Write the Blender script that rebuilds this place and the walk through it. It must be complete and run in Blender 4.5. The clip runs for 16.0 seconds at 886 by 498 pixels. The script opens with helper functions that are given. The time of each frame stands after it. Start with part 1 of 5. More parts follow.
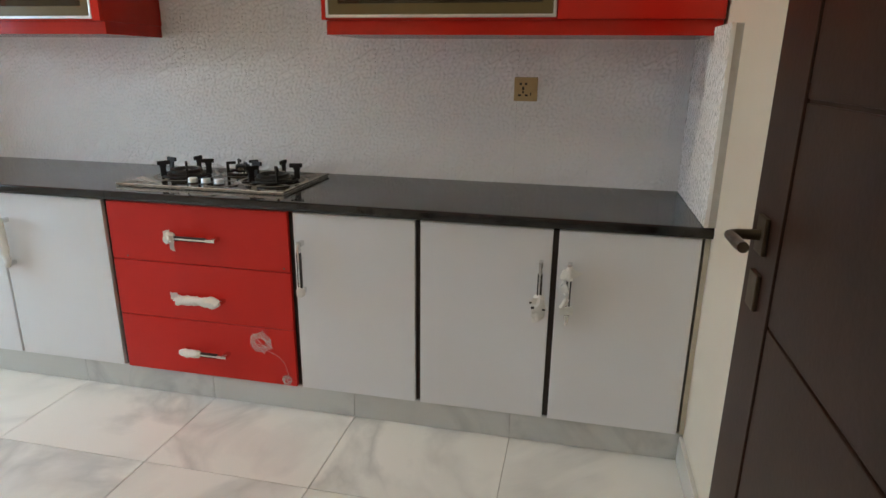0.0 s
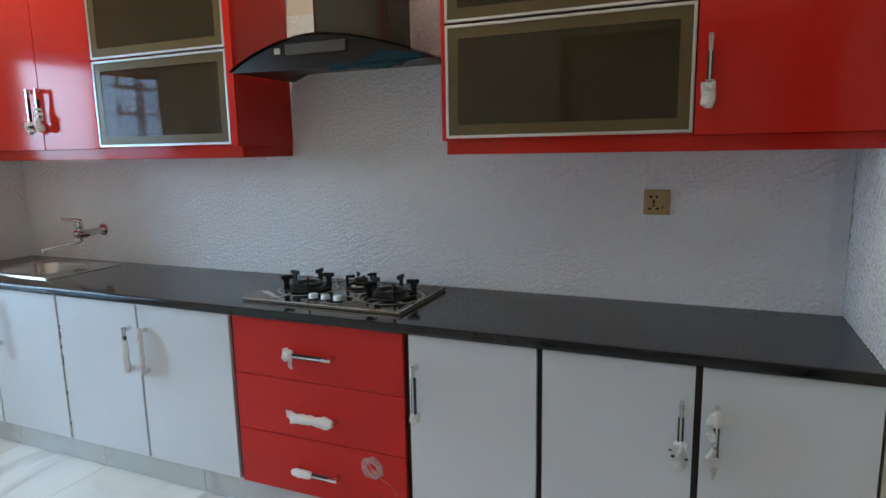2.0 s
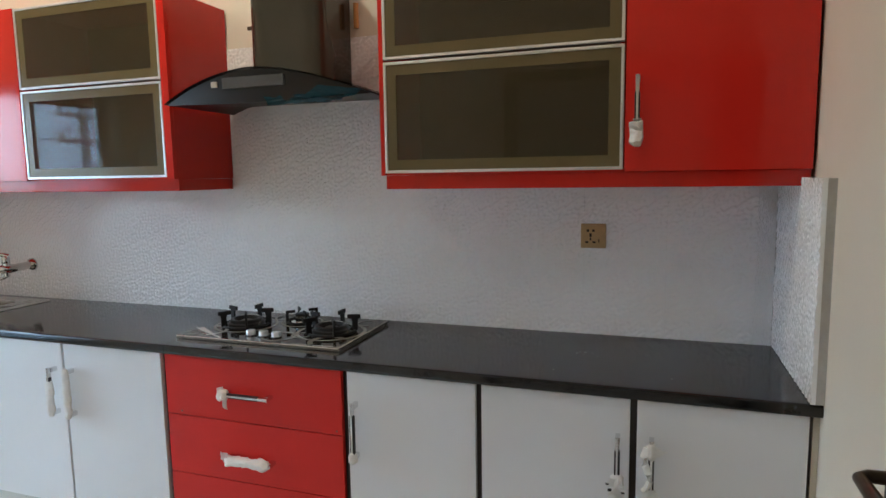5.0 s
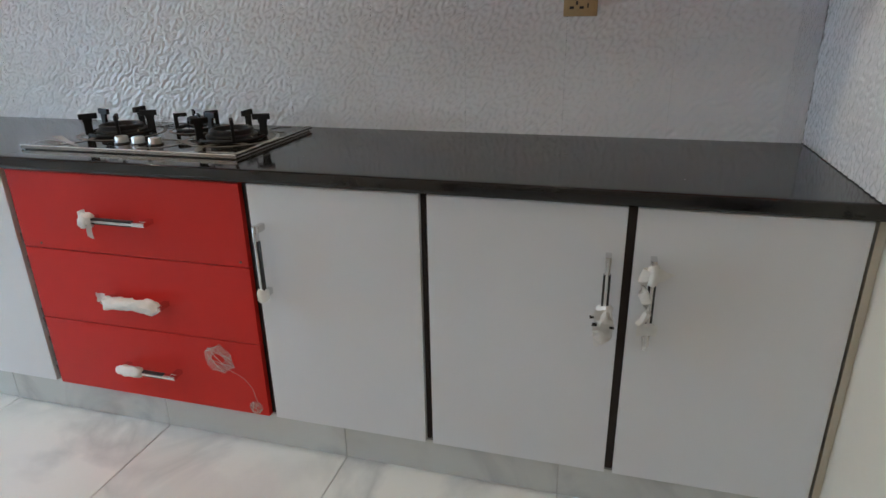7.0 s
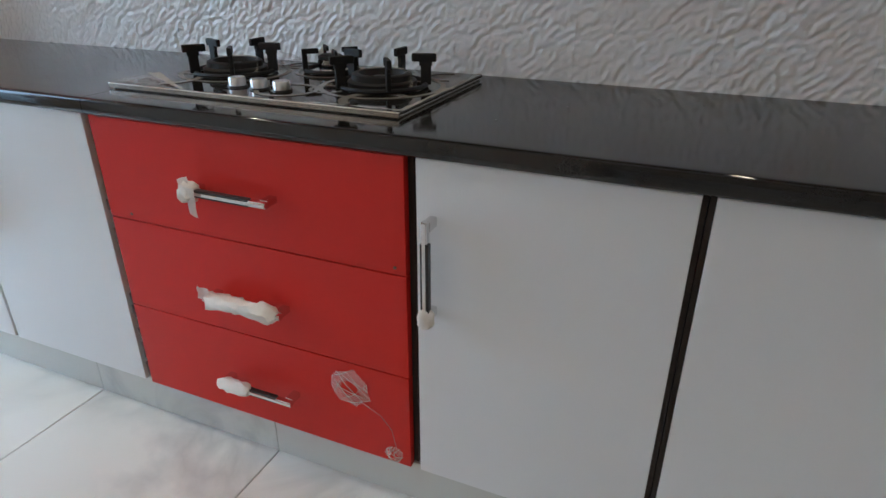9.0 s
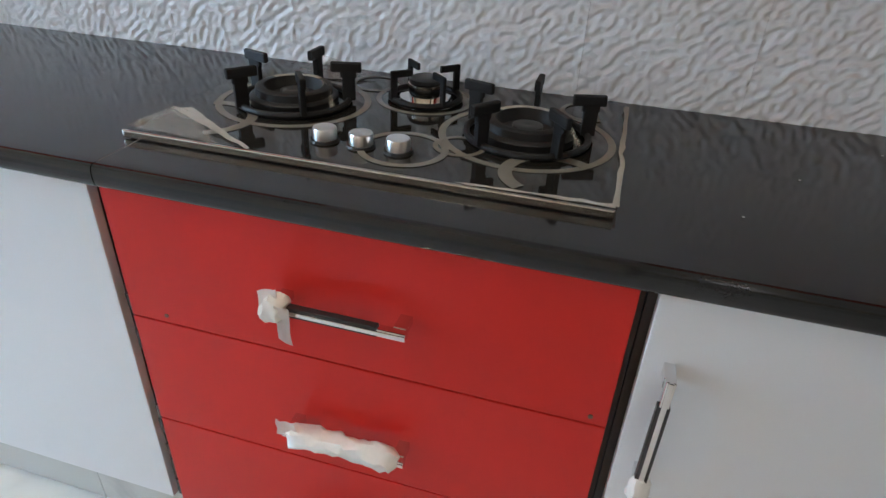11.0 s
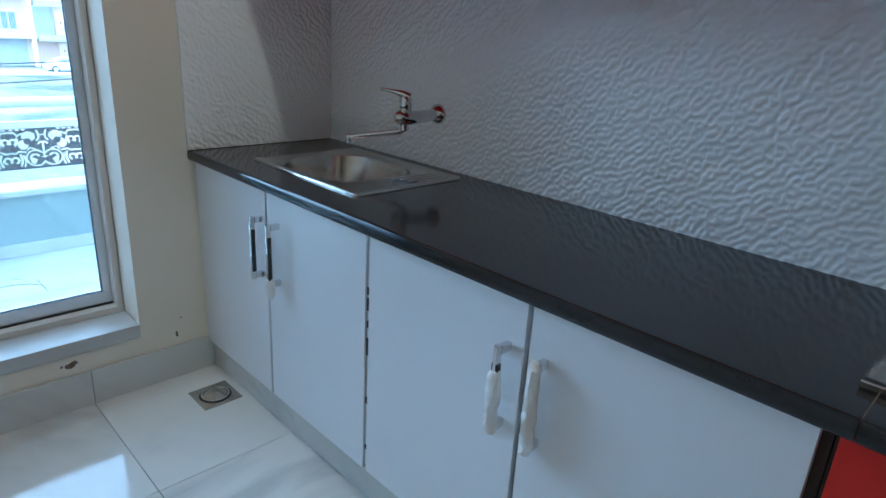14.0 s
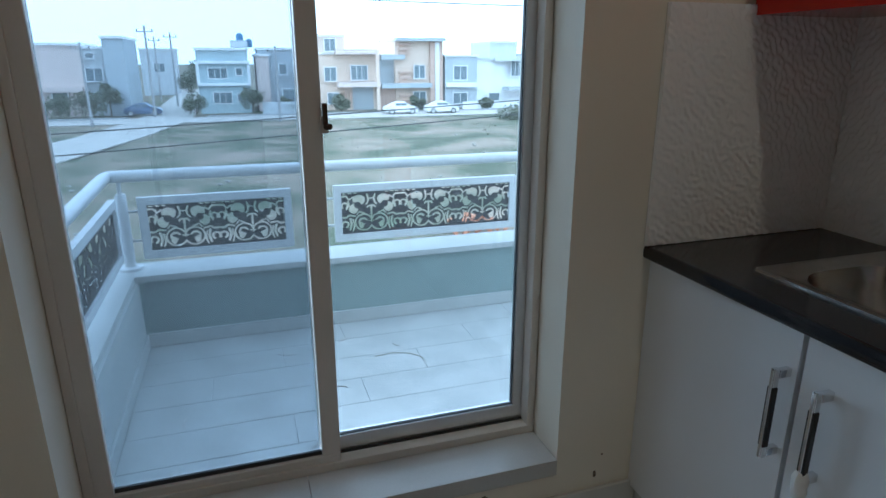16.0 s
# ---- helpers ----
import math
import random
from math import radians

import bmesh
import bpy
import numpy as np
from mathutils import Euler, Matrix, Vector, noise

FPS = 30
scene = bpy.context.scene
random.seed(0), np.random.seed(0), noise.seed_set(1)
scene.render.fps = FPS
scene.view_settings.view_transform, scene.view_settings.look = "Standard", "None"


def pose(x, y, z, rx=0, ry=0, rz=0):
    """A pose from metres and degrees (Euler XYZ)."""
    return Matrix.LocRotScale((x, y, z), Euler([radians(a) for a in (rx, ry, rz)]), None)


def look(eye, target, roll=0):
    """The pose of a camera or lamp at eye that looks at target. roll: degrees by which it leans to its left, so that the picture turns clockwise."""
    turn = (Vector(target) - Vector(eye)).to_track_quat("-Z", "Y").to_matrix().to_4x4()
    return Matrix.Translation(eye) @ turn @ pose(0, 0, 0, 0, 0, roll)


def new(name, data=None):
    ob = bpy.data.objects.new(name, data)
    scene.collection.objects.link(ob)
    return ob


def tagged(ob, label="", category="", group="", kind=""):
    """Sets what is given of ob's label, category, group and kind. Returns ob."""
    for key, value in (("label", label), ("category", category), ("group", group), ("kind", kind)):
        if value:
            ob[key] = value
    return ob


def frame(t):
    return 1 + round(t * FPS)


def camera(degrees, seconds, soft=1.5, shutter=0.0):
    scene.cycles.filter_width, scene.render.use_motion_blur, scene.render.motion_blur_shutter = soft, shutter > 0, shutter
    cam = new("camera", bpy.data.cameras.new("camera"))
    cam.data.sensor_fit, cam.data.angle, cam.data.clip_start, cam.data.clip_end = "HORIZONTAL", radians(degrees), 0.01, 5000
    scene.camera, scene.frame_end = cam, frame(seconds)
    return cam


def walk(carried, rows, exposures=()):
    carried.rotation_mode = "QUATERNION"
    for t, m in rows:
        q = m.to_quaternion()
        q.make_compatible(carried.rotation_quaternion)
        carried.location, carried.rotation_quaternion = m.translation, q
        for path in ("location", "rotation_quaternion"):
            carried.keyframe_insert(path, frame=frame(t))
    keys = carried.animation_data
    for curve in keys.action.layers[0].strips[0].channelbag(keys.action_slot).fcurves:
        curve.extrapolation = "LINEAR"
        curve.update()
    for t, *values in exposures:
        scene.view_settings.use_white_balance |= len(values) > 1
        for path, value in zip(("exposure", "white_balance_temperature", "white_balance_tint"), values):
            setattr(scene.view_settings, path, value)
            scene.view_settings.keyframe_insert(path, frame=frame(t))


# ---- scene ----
cam = camera(71.4, 16.0)
PATH = [
    (0, (-0.392, -2.597, 1.338), (-0.799, -0.725, 0.762), 0.7),
    (0.5, (-0.401, -2.442, 1.313), (-0.857, -0.601, 0.677), 0.5),
    (1, (-0.434, -2.364, 1.338), (-1.12, -0.575, 0.762), 0.1),
    (1.5, (-0.454, -2.407, 1.409), (-1.172, -0.593, 0.971), -1.3),
    (2, (-0.454, -2.454, 1.46), (-1.228, -0.639, 1.135), -1.1),
    (2.5, (-0.392, -2.465, 1.492), (-1.301, -0.702, 1.231), 0.4),
    (3, (-0.352, -2.49, 1.522), (-1.392, -0.79, 1.35), 0.6),
    (3.2, (-0.345, -2.494, 1.541), (-1.383, -0.791, 1.385), 0.7),
    (5.3, (-0.427, -2.383, 1.443), (-0.978, -0.482, 1.156), -1.2),
    (5.5, (-0.446, -2.346, 1.415), (-0.946, -0.445, 1.044), -1.4),
    (6, (-0.462, -2.203, 1.353), (-0.912, -0.327, 0.825), -1.1),
    (6.5, (-0.459, -2.03, 1.264), (-0.953, -0.194, 0.643), -1.3),
    (7, (-0.494, -1.92, 1.213), (-1.004, -0.123, 0.497), -1.0),
    (7.5, (-0.64, -1.784, 1.171), (-1.148, -0.017, 0.384), -0.1),
    (8, (-0.758, -1.704, 1.157), (-1.299, 0.06, 0.385), -0.6),
    (8.5, (-0.859, -1.629, 1.128), (-1.52, 0.073, 0.31), 0.6),
    (8.7, (-0.888, -1.575, 1.124), (-1.604, 0.094, 0.286), 0.5),
    (10.8, (-1.438, -1.285, 1.205), (-1.913, 0.398, 0.235), 1.6),
    (11, (-1.482, -1.235, 1.219), (-1.915, 0.418, 0.18), 3.0),
    (11.5, (-1.594, -1.139, 1.253), (-2.079, 0.556, 0.308), 2.9),
    (12, (-1.709, -1.157, 1.252), (-2.399, 0.474, 0.322), 3.8),
    (12.5, (-1.809, -1.265, 1.248), (-2.624, 0.302, 0.31), 3.9),
    (13, (-1.898, -1.382, 1.26), (-2.886, 0.142, 0.423), 3.7),
    (13.5, (-1.979, -1.456, 1.28), (-3.168, -0.02, 0.555), 2.8),
    (14, (-2.055, -1.496, 1.302), (-3.38, -0.153, 0.638), 3.5),
    (14.5, (-2.228, -1.532, 1.324), (-3.857, -0.57, 0.675), 2.1),
    (15, (-2.412, -1.541, 1.336), (-4.208, -0.897, 0.737), 0.9),
    (15.5, (-2.615, -1.581, 1.319), (-4.447, -1.081, 0.691), 2.5),
    (16, (-2.888, -1.612, 1.328), (-4.705, -1.016, 0.742), 0.0),
]
EXPOSURE = [(0, 0.47, 6150, 11), (1, 0.32, 5650, 10), (2, 0.28, 5200, 7), (3, 0.36, 5400, 6), (5.5, 0.48, 5600, 10), (7, 0.4, 5650, 10), (8.5, 0.33, 5550, 11), (10.8, 0.58, 5550, 11), (11.5, 1.03, 5350, 9), (12, 1.12, 5300, 9), (12.5, 0.78, 5050, 7),
            (13, 0.27, 4800, 4), (13.5, -0.08, 4600, 3), (14, -0.32, 4550, 3), (14.5, -0.58, 4700, 3), (15, -1.17, 5050, 5), (15.5, -1.35, 5250, 8), (16, -1.5, 5250, 8)]
walk(cam, [(t, look(eye, aim, lean)) for t, eye, aim, lean in PATH], EXPOSURE)


# ---- world, sun, lamps ----
world = bpy.data.worlds.new("overcast_sky")
scene.world = world
world.use_nodes = True
sky = world.node_tree.nodes.new("ShaderNodeTexSky")
sky.sky_type, sky.sun_disc = "NISHITA", False
sky.sun_elevation, sky.sun_rotation = radians(38), radians(200)
sky.air_density, sky.dust_density, sky.ozone_density = 1.0, 4.0, 1.0
background = world.node_tree.nodes["Background"]
background.inputs["Strength"].default_value = 0.1
world.node_tree.links.new(sky.outputs[0], background.inputs[0])
cloud, both = world.node_tree.nodes.new("ShaderNodeBackground"), world.node_tree.nodes.new("ShaderNodeAddShader")
cloud.inputs["Color"].default_value, cloud.inputs["Strength"].default_value = (0.73, 0.885, 1.0, 1), 14.0
world.node_tree.links.new(background.outputs[0], both.inputs[0])
world.node_tree.links.new(cloud.outputs[0], both.inputs[1])
world.node_tree.links.new(both.outputs[0], world.node_tree.nodes["World Output"].inputs[0])
sun = new("sun", bpy.data.lights.new("sun", "SUN"))
sun.data.energy, sun.data.angle, sun.data.color = 0.6, radians(25), (1.0, 0.95, 0.88)
sun.matrix_world = look((0, 0, 0), (0.25, 0.7, -0.8))
LAMPS = [(-0.75, -0.78, 2.2), (-2.15, -0.78, 7.0), (-3.4, -0.78, 8.0), (-0.75, -1.75, 1.0), (-2.15, -1.75, 1.2)]
CEIL = 2.9


def lamp(name, x, y, z, watts, size, colour):
    ob = new(name, bpy.data.lights.new(name, "AREA"))
    ob.data.shape, ob.data.size, ob.data.energy, ob.data.color = "DISK", size, watts, colour
    ob.location = (x, y, z)
    return ob


for x, y, watts in LAMPS:
    lamp("downlight_lamp", x, y, CEIL - 0.012, watts, 0.085, (1.0, 0.81, 0.53))
lamp("hall_lamp", -0.3, -4.2, CEIL - 0.07, 8.5, 0.25, (1.0, 0.94, 0.86))


# ---- materials ----
def shader(name, colour, rough=0.5, metal=0.0, vary=0.1, scale=5.0, bump=0.0, bscale=120.0, coat=0.0, spec=0.5, rvary=0.0):
    """Principled surface with colour drift at two scales, and fine relief."""
    m = bpy.data.materials.new(name)
    m.use_nodes = True
    nt, b = m.node_tree, m.node_tree.nodes["Principled BSDF"]
    b.inputs["Roughness"].default_value, b.inputs["Metallic"].default_value = rough, metal
    b.inputs["Coat Weight"].default_value, b.inputs["Coat Roughness"].default_value = coat, 0.06
    b.inputs["Specular IOR Level"].default_value = spec
    geo = nt.nodes.new("ShaderNodeNewGeometry")
    big, small = nt.nodes.new("ShaderNodeTexNoise"), nt.nodes.new("ShaderNodeTexNoise")
    big.inputs["Scale"].default_value, big.inputs["Detail"].default_value = scale, 4
    small.inputs["Scale"].default_value, small.inputs["Detail"].default_value = bscale, 3
    for n in (big, small):
        nt.links.new(geo.outputs["Position"], n.inputs["Vector"])
    add = nt.nodes.new("ShaderNodeMath")
    add.operation = "MULTIPLY_ADD"
    add.inputs[1].default_value = 0.35
    nt.links.new(small.outputs[0], add.inputs[0])
    nt.links.new(big.outputs[0], add.inputs[2])
    ramp = nt.nodes.new("ShaderNodeValToRGB")
    ramp.color_ramp.elements[0].position, ramp.color_ramp.elements[1].position = 0.4, 0.95
    ramp.color_ramp.elements[0].color = (*[c * (1 - vary) for c in colour], 1)
    ramp.color_ramp.elements[1].color = (*[min(1, c * (1 + vary)) for c in colour], 1)
    nt.links.new(add.outputs[0], ramp.inputs[0])
    nt.links.new(ramp.outputs[0], b.inputs["Base Color"])
    if rvary:
        r = nt.nodes.new("ShaderNodeMapRange")
        r.inputs["To Min"].default_value, r.inputs["To Max"].default_value = rough - rvary, rough + rvary
        r.inputs["From Min"].default_value, r.inputs["From Max"].default_value = 0.3, 0.7
        nt.links.new(big.outputs[0], r.inputs["Value"])
        nt.links.new(r.outputs[0], b.inputs["Roughness"])
    if bump:
        bp = nt.nodes.new("ShaderNodeBump")
        bp.inputs["Strength"].default_value, bp.inputs["Distance"].default_value = 0.6, bump
        nt.links.new(small.outputs[0], bp.inputs["Height"])
        nt.links.new(bp.outputs[0], b.inputs["Normal"])
    return m


def marble(name, base, vein, rough, scale):
    """Polished white porcelain with soft grey veins, different on every tile."""
    m = shader(name, base, rough, vary=0.03)
    nt, b = m.node_tree, m.node_tree.nodes["Principled BSDF"]
    info, geo = nt.nodes.new("ShaderNodeObjectInfo"), nt.nodes.new("ShaderNodeNewGeometry")
    move = nt.nodes.new("ShaderNodeVectorMath")
    move.operation = "MULTIPLY_ADD"
    move.inputs[1].default_value = (7, 11, 5)
    nt.links.new(info.outputs["Random"], move.inputs[0])
    nt.links.new(geo.outputs["Position"], move.inputs[2])
    n, cloud = nt.nodes.new("ShaderNodeTexNoise"), nt.nodes.new("ShaderNodeTexNoise")
    n.inputs["Scale"].default_value, n.inputs["Detail"].default_value, n.inputs["Distortion"].default_value = scale, 7, 1.6
    cloud.inputs["Scale"].default_value, cloud.inputs["Detail"].default_value = scale * 1.3, 3
    for k in (n, cloud):
        nt.links.new(move.outputs[0], k.inputs["Vector"])
    ridge, absolute = nt.nodes.new("ShaderNodeMath"), nt.nodes.new("ShaderNodeMath")
    ridge.operation, absolute.operation = "SUBTRACT", "ABSOLUTE"
    ridge.inputs[1].default_value = 0.5
    nt.links.new(n.outputs[0], ridge.inputs[0])
    nt.links.new(ridge.outputs[0], absolute.inputs[0])
    ramp = nt.nodes.new("ShaderNodeValToRGB")
    ramp.color_ramp.elements[0].color, ramp.color_ramp.elements[0].position = (*vein, 1), 0.0
    ramp.color_ramp.elements[1].color, ramp.color_ramp.elements[1].position = (*base, 1), 0.085
    nt.links.new(absolute.outputs[0], ramp.inputs[0])
    fade = nt.nodes.new("ShaderNodeMapRange")
    fade.inputs["From Min"].default_value, fade.inputs["From Max"].default_value = 0.42, 0.62
    nt.links.new(cloud.outputs[0], fade.inputs["Value"])
    mix = nt.nodes.new("ShaderNodeMix")
    mix.data_type = "RGBA"
    mix.inputs[6].default_value = (*[c * 0.97 for c in base], 1)
    nt.links.new(fade.outputs[0], mix.inputs[0])
    nt.links.new(ramp.outputs[0], mix.inputs[7])
    nt.links.new(mix.outputs[2], b.inputs["Base Color"])
    return m


def glass(name, tint, gloss_rough=0.0, ior=1.45, haze=0.0):
    """A thin pane: tinted see-through, with the gloss that its Fresnel gives, and a pale film that stands in for
    outdoor haze.
    """
    m = bpy.data.materials.new(name)
    m.use_nodes = True
    nt = m.node_tree
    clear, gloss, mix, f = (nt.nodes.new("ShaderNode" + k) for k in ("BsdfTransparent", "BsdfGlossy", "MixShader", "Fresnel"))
    nt.nodes.remove(nt.nodes["Principled BSDF"])
    clear.inputs[0].default_value = (*tint, 1)
    gloss.inputs["Roughness"].default_value = gloss_rough
    f.inputs["IOR"].default_value = ior
    nt.links.new(f.outputs[0], mix.inputs[0])
    nt.links.new(clear.outputs[0], mix.inputs[1])
    nt.links.new(gloss.outputs[0], mix.inputs[2])
    film, layer = nt.nodes.new("ShaderNodeBsdfTranslucent"), nt.nodes.new("ShaderNodeMixShader")
    film.inputs[0].default_value = (0.8, 0.8, 0.78, 1)
    layer.inputs[0].default_value = haze
    nt.links.new(mix.outputs[0], layer.inputs[1])
    nt.links.new(film.outputs[0], layer.inputs[2])
    nt.links.new(layer.outputs[0], nt.nodes["Material Output"].inputs[0])
    return m


def glowing(name, colour, strength):
    m = shader(name, (0.9, 0.9, 0.88), 0.4)
    b = m.node_tree.nodes["Principled BSDF"]
    b.inputs["Emission Color"].default_value, b.inputs["Emission Strength"].default_value = (*colour, 1), strength
    return m


def veil(name, colour, share, rough=0.35, bump=0.0):
    """Thin plastic film or tissue that lets part of the light through."""
    m = shader(name, colour, rough, vary=0.08, scale=30, bump=bump, bscale=150)
    nt = m.node_tree
    clear, mix = nt.nodes.new("ShaderNodeBsdfTransparent"), nt.nodes.new("ShaderNodeMixShader")
    mix.inputs[0].default_value = share
    nt.links.new(clear.outputs[0], mix.inputs[1])
    nt.links.new(nt.nodes["Principled BSDF"].outputs[0], mix.inputs[2])
    nt.links.new(mix.outputs[0], nt.nodes["Material Output"].inputs[0])
    return m


PAINT = shader("cream_emulsion", (0.75, 0.69, 0.58), 0.55, vary=0.04, scale=2.2, bump=0.0006, bscale=260)
CEILPAINT = shader("white_ceiling_paint", (0.8, 0.79, 0.76), 0.7, vary=0.03)
TILE = shader("white_rippled_tile", (0.9, 0.905, 0.91), 0.09, vary=0.02, scale=1.5)
GROUT = shader("pale_grout", (0.52, 0.5, 0.47), 0.8, vary=0.12, scale=14)
MARBLE = marble("white_marble_tile", (0.77, 0.77, 0.75), (0.55, 0.56, 0.56), 0.07, 1.2)
SKIRT = marble("grey_marble_skirting", (0.64, 0.64, 0.61), (0.5, 0.5, 0.49), 0.16, 2.2)
GRANITE = shader("black_granite", (0.012, 0.012, 0.013), 0.1, vary=0.5, scale=9, bump=0.0, bscale=420, rvary=0.03)
WHITE = shader("white_laminate", (0.76, 0.76, 0.77), 0.3, vary=0.02, scale=3, bump=0.0002, bscale=500)
RED = shader("red_gloss_laminate", (0.57, 0.02, 0.011), 0.13, vary=0.05, scale=3, spec=0.38)
REDSATIN = shader("red_satin_laminate", (0.58, 0.018, 0.01), 0.36, vary=0.03, scale=4, spec=0.3)
CARCASS = shader("dark_brown_carcass", (0.03, 0.018, 0.014), 0.6, vary=0.25, scale=12)
INSIDE = shader("brown_cabinet_lining", (0.16, 0.12, 0.07), 0.6, vary=0.1)
CHROME = shader("polished_chrome", (0.75, 0.75, 0.76), 0.09, 1.0, vary=0.03)
STEEL = shader("brushed_steel", (0.62, 0.6, 0.57), 0.17, 1.0, vary=0.1, scale=30, bump=0.0002, bscale=600)
CABALU = shader("bright_aluminium_edge", (0.74, 0.74, 0.74), 0.33, 0.9, vary=0.03)
TAPCHROME = shader("worn_chrome", (0.64, 0.64, 0.65), 0.11, 1.0, vary=0.08, scale=30)
ALU = shader("satin_aluminium", (0.72, 0.72, 0.72), 0.28, 1.0, vary=0.05)
BLACK = shader("black_plastic", (0.012, 0.012, 0.013), 0.35, vary=0.2)
IRON = shader("black_enamelled_iron", (0.011, 0.011, 0.012), 0.5, spec=0.3, vary=0.3, bump=0.0006, bscale=220)
WRAP = veil("white_tissue_wrap", (0.82, 0.81, 0.78), 0.93, 0.6, 0.0008)
FILM = veil("clear_plastic_film", (0.75, 0.73, 0.68), 0.18, 0.2, 0.004)
TEAL = veil("teal_plastic_film", (0.012, 0.07, 0.11), 0.9, 0.25)
HOODBLACK = shader("black_satin_enamel", (0.008, 0.008, 0.009), 0.4, vary=0.2, spec=0.35)
OLIVEBLACK = shader("olive_black_gloss", (0.04, 0.038, 0.028), 0.1, vary=0.1)
SCRAP = veil("thin_clear_plastic", (0.75, 0.73, 0.7), 0.3, 0.2, 0.004)
PEEL = veil("milky_peeled_film", (0.78, 0.75, 0.68), 0.42, 0.3, 0.003)
HOBGLASS = shader("black_hob_glass", (0.012, 0.011, 0.01), 0.05, vary=0.2)
HOBRING = shader("grey_printed_ring", (0.135, 0.125, 0.105), 0.3, vary=0.12, scale=40)
SMOKED = shader("smoked_black_glass", (0.01, 0.011, 0.013), 0.06, vary=0.2)
TINTED = veil("brown_tinted_glass", (0.062, 0.048, 0.026), 0.56, 0.02)
OLIVE = shader("olive_frosted_glass", (0.12, 0.092, 0.04), 0.25, vary=0.08)
# Tints dim the outdoor view; the pale film stands in for outdoor haze.
CLEAR = glass("clear_window_glass", (0.76, 0.775, 0.77), haze=0.014)
HAZED = glass("hazed_window_glass", (0.54, 0.575, 0.6), haze=0.018)
UPVC = shader("cream_window_profile", (0.62, 0.58, 0.53), 0.35, vary=0.05)
GASKET = shader("dark_rubber_gasket", (0.03, 0.032, 0.035), 0.6, vary=0.15)
GOLD = shader("champagne_gold_plate", (0.5, 0.37, 0.2), 0.3, 0.7, vary=0.08, scale=30)
WOOD = shader("dark_walnut_veneer", (0.036, 0.017, 0.011), 0.4, spec=0.22, vary=0.3, scale=9, bump=0.0004, bscale=90)
BRASS = shader("antique_brass", (0.12, 0.095, 0.065), 0.35, 0.9, vary=0.2, scale=40)
STAIN = shader("brown_scuff", (0.16, 0.12, 0.085), 0.8, vary=0.4, scale=60)
BULB = glowing("warm_downlight_disc", (1.0, 0.85, 0.62), 9.0)
RENDER = shader("grey_green_render", (0.17, 0.225, 0.225), 0.8, vary=0.1, scale=3, bump=0.0002, bscale=90)
COPING = shader("pale_marble_coping", (0.5, 0.5, 0.49), 0.35, vary=0.08, scale=6)
BALCONYSTONE = shader("weathered_pale_stone", (0.34, 0.36, 0.36), 0.5, vary=0.12, scale=5)
DECK = shader("pale_ceramic_plank", (0.33, 0.345, 0.345), 0.35, vary=0.22, scale=7, bump=0.0001, bscale=60)
RAIL = shader("white_powder_coat", (0.48, 0.5, 0.52), 0.35, vary=0.04)
LACE = shader("black_cut_metal", (0.015, 0.015, 0.017), 0.5, vary=0.2)


# ---- mesh helpers ----
def thing(name, place, label, category, group="", kind=""):
    ob = tagged(new(name), label, category, group, kind)
    ob.location = place
    ob.empty_display_size = 0.05
    return ob


def origin(ob):
    while ob.parent:
        ob = ob.parent
    return ob.location


def part(name, bm, material, parent=None, label="", smooth=False):
    """Links a bmesh, given in world metres, as one mesh under its thing."""
    me = bpy.data.meshes.new(name)
    if parent:
        bmesh.ops.translate(bm, verts=bm.verts, vec=-origin(parent))
    bmesh.ops.recalc_face_normals(bm, faces=bm.faces)
    for f in bm.faces:
        f.smooth = smooth
    bm.to_mesh(me)
    bm.free()
    me.materials.append(material)
    ob = new(name, me)
    ob.parent = parent
    if smooth:
        me.set_sharp_from_angle(angle=radians(40))
    if label:
        ob["label"] = label
    return ob


def structure(name, bm, material, label, category="structure", smooth=False):
    return tagged(part(name, bm, material, None, "", smooth), label, category, "", "structure")


def box(x0, y0, z0, x1, y1, z1, bevel=0.0, bm=None, segments=2):
    out = bm or bmesh.new()
    b = bmesh.new() if bevel else out
    m = Matrix.Translation(((x0 + x1) / 2, (y0 + y1) / 2, (z0 + z1) / 2)) @ Matrix.Diagonal((abs(x1 - x0), abs(y1 - y0), abs(z1 - z0), 1))
    bmesh.ops.create_cube(b, size=1, matrix=m)
    if bevel:
        bmesh.ops.bevel(b, geom=b.edges[:], offset=bevel, segments=segments, profile=0.6, affect="EDGES")
        merge(out, b)
    return out


def merge(out, b):
    me = bpy.data.meshes.new("scratch")
    b.to_mesh(me)
    b.free()
    out.from_mesh(me)
    bpy.data.meshes.remove(me)
    return out


def rod(a, b, r, bm=None, sides=16, r2=None):
    bm = bm or bmesh.new()
    a, b = Vector(a), Vector(b)
    m = Matrix.Translation((a + b) / 2) @ (b - a).to_track_quat("Z", "Y").to_matrix().to_4x4()
    bmesh.ops.create_cone(bm, cap_ends=True, segments=sides, radius1=r, radius2=r if r2 is None else r2, depth=(b - a).length, matrix=m)
    return bm


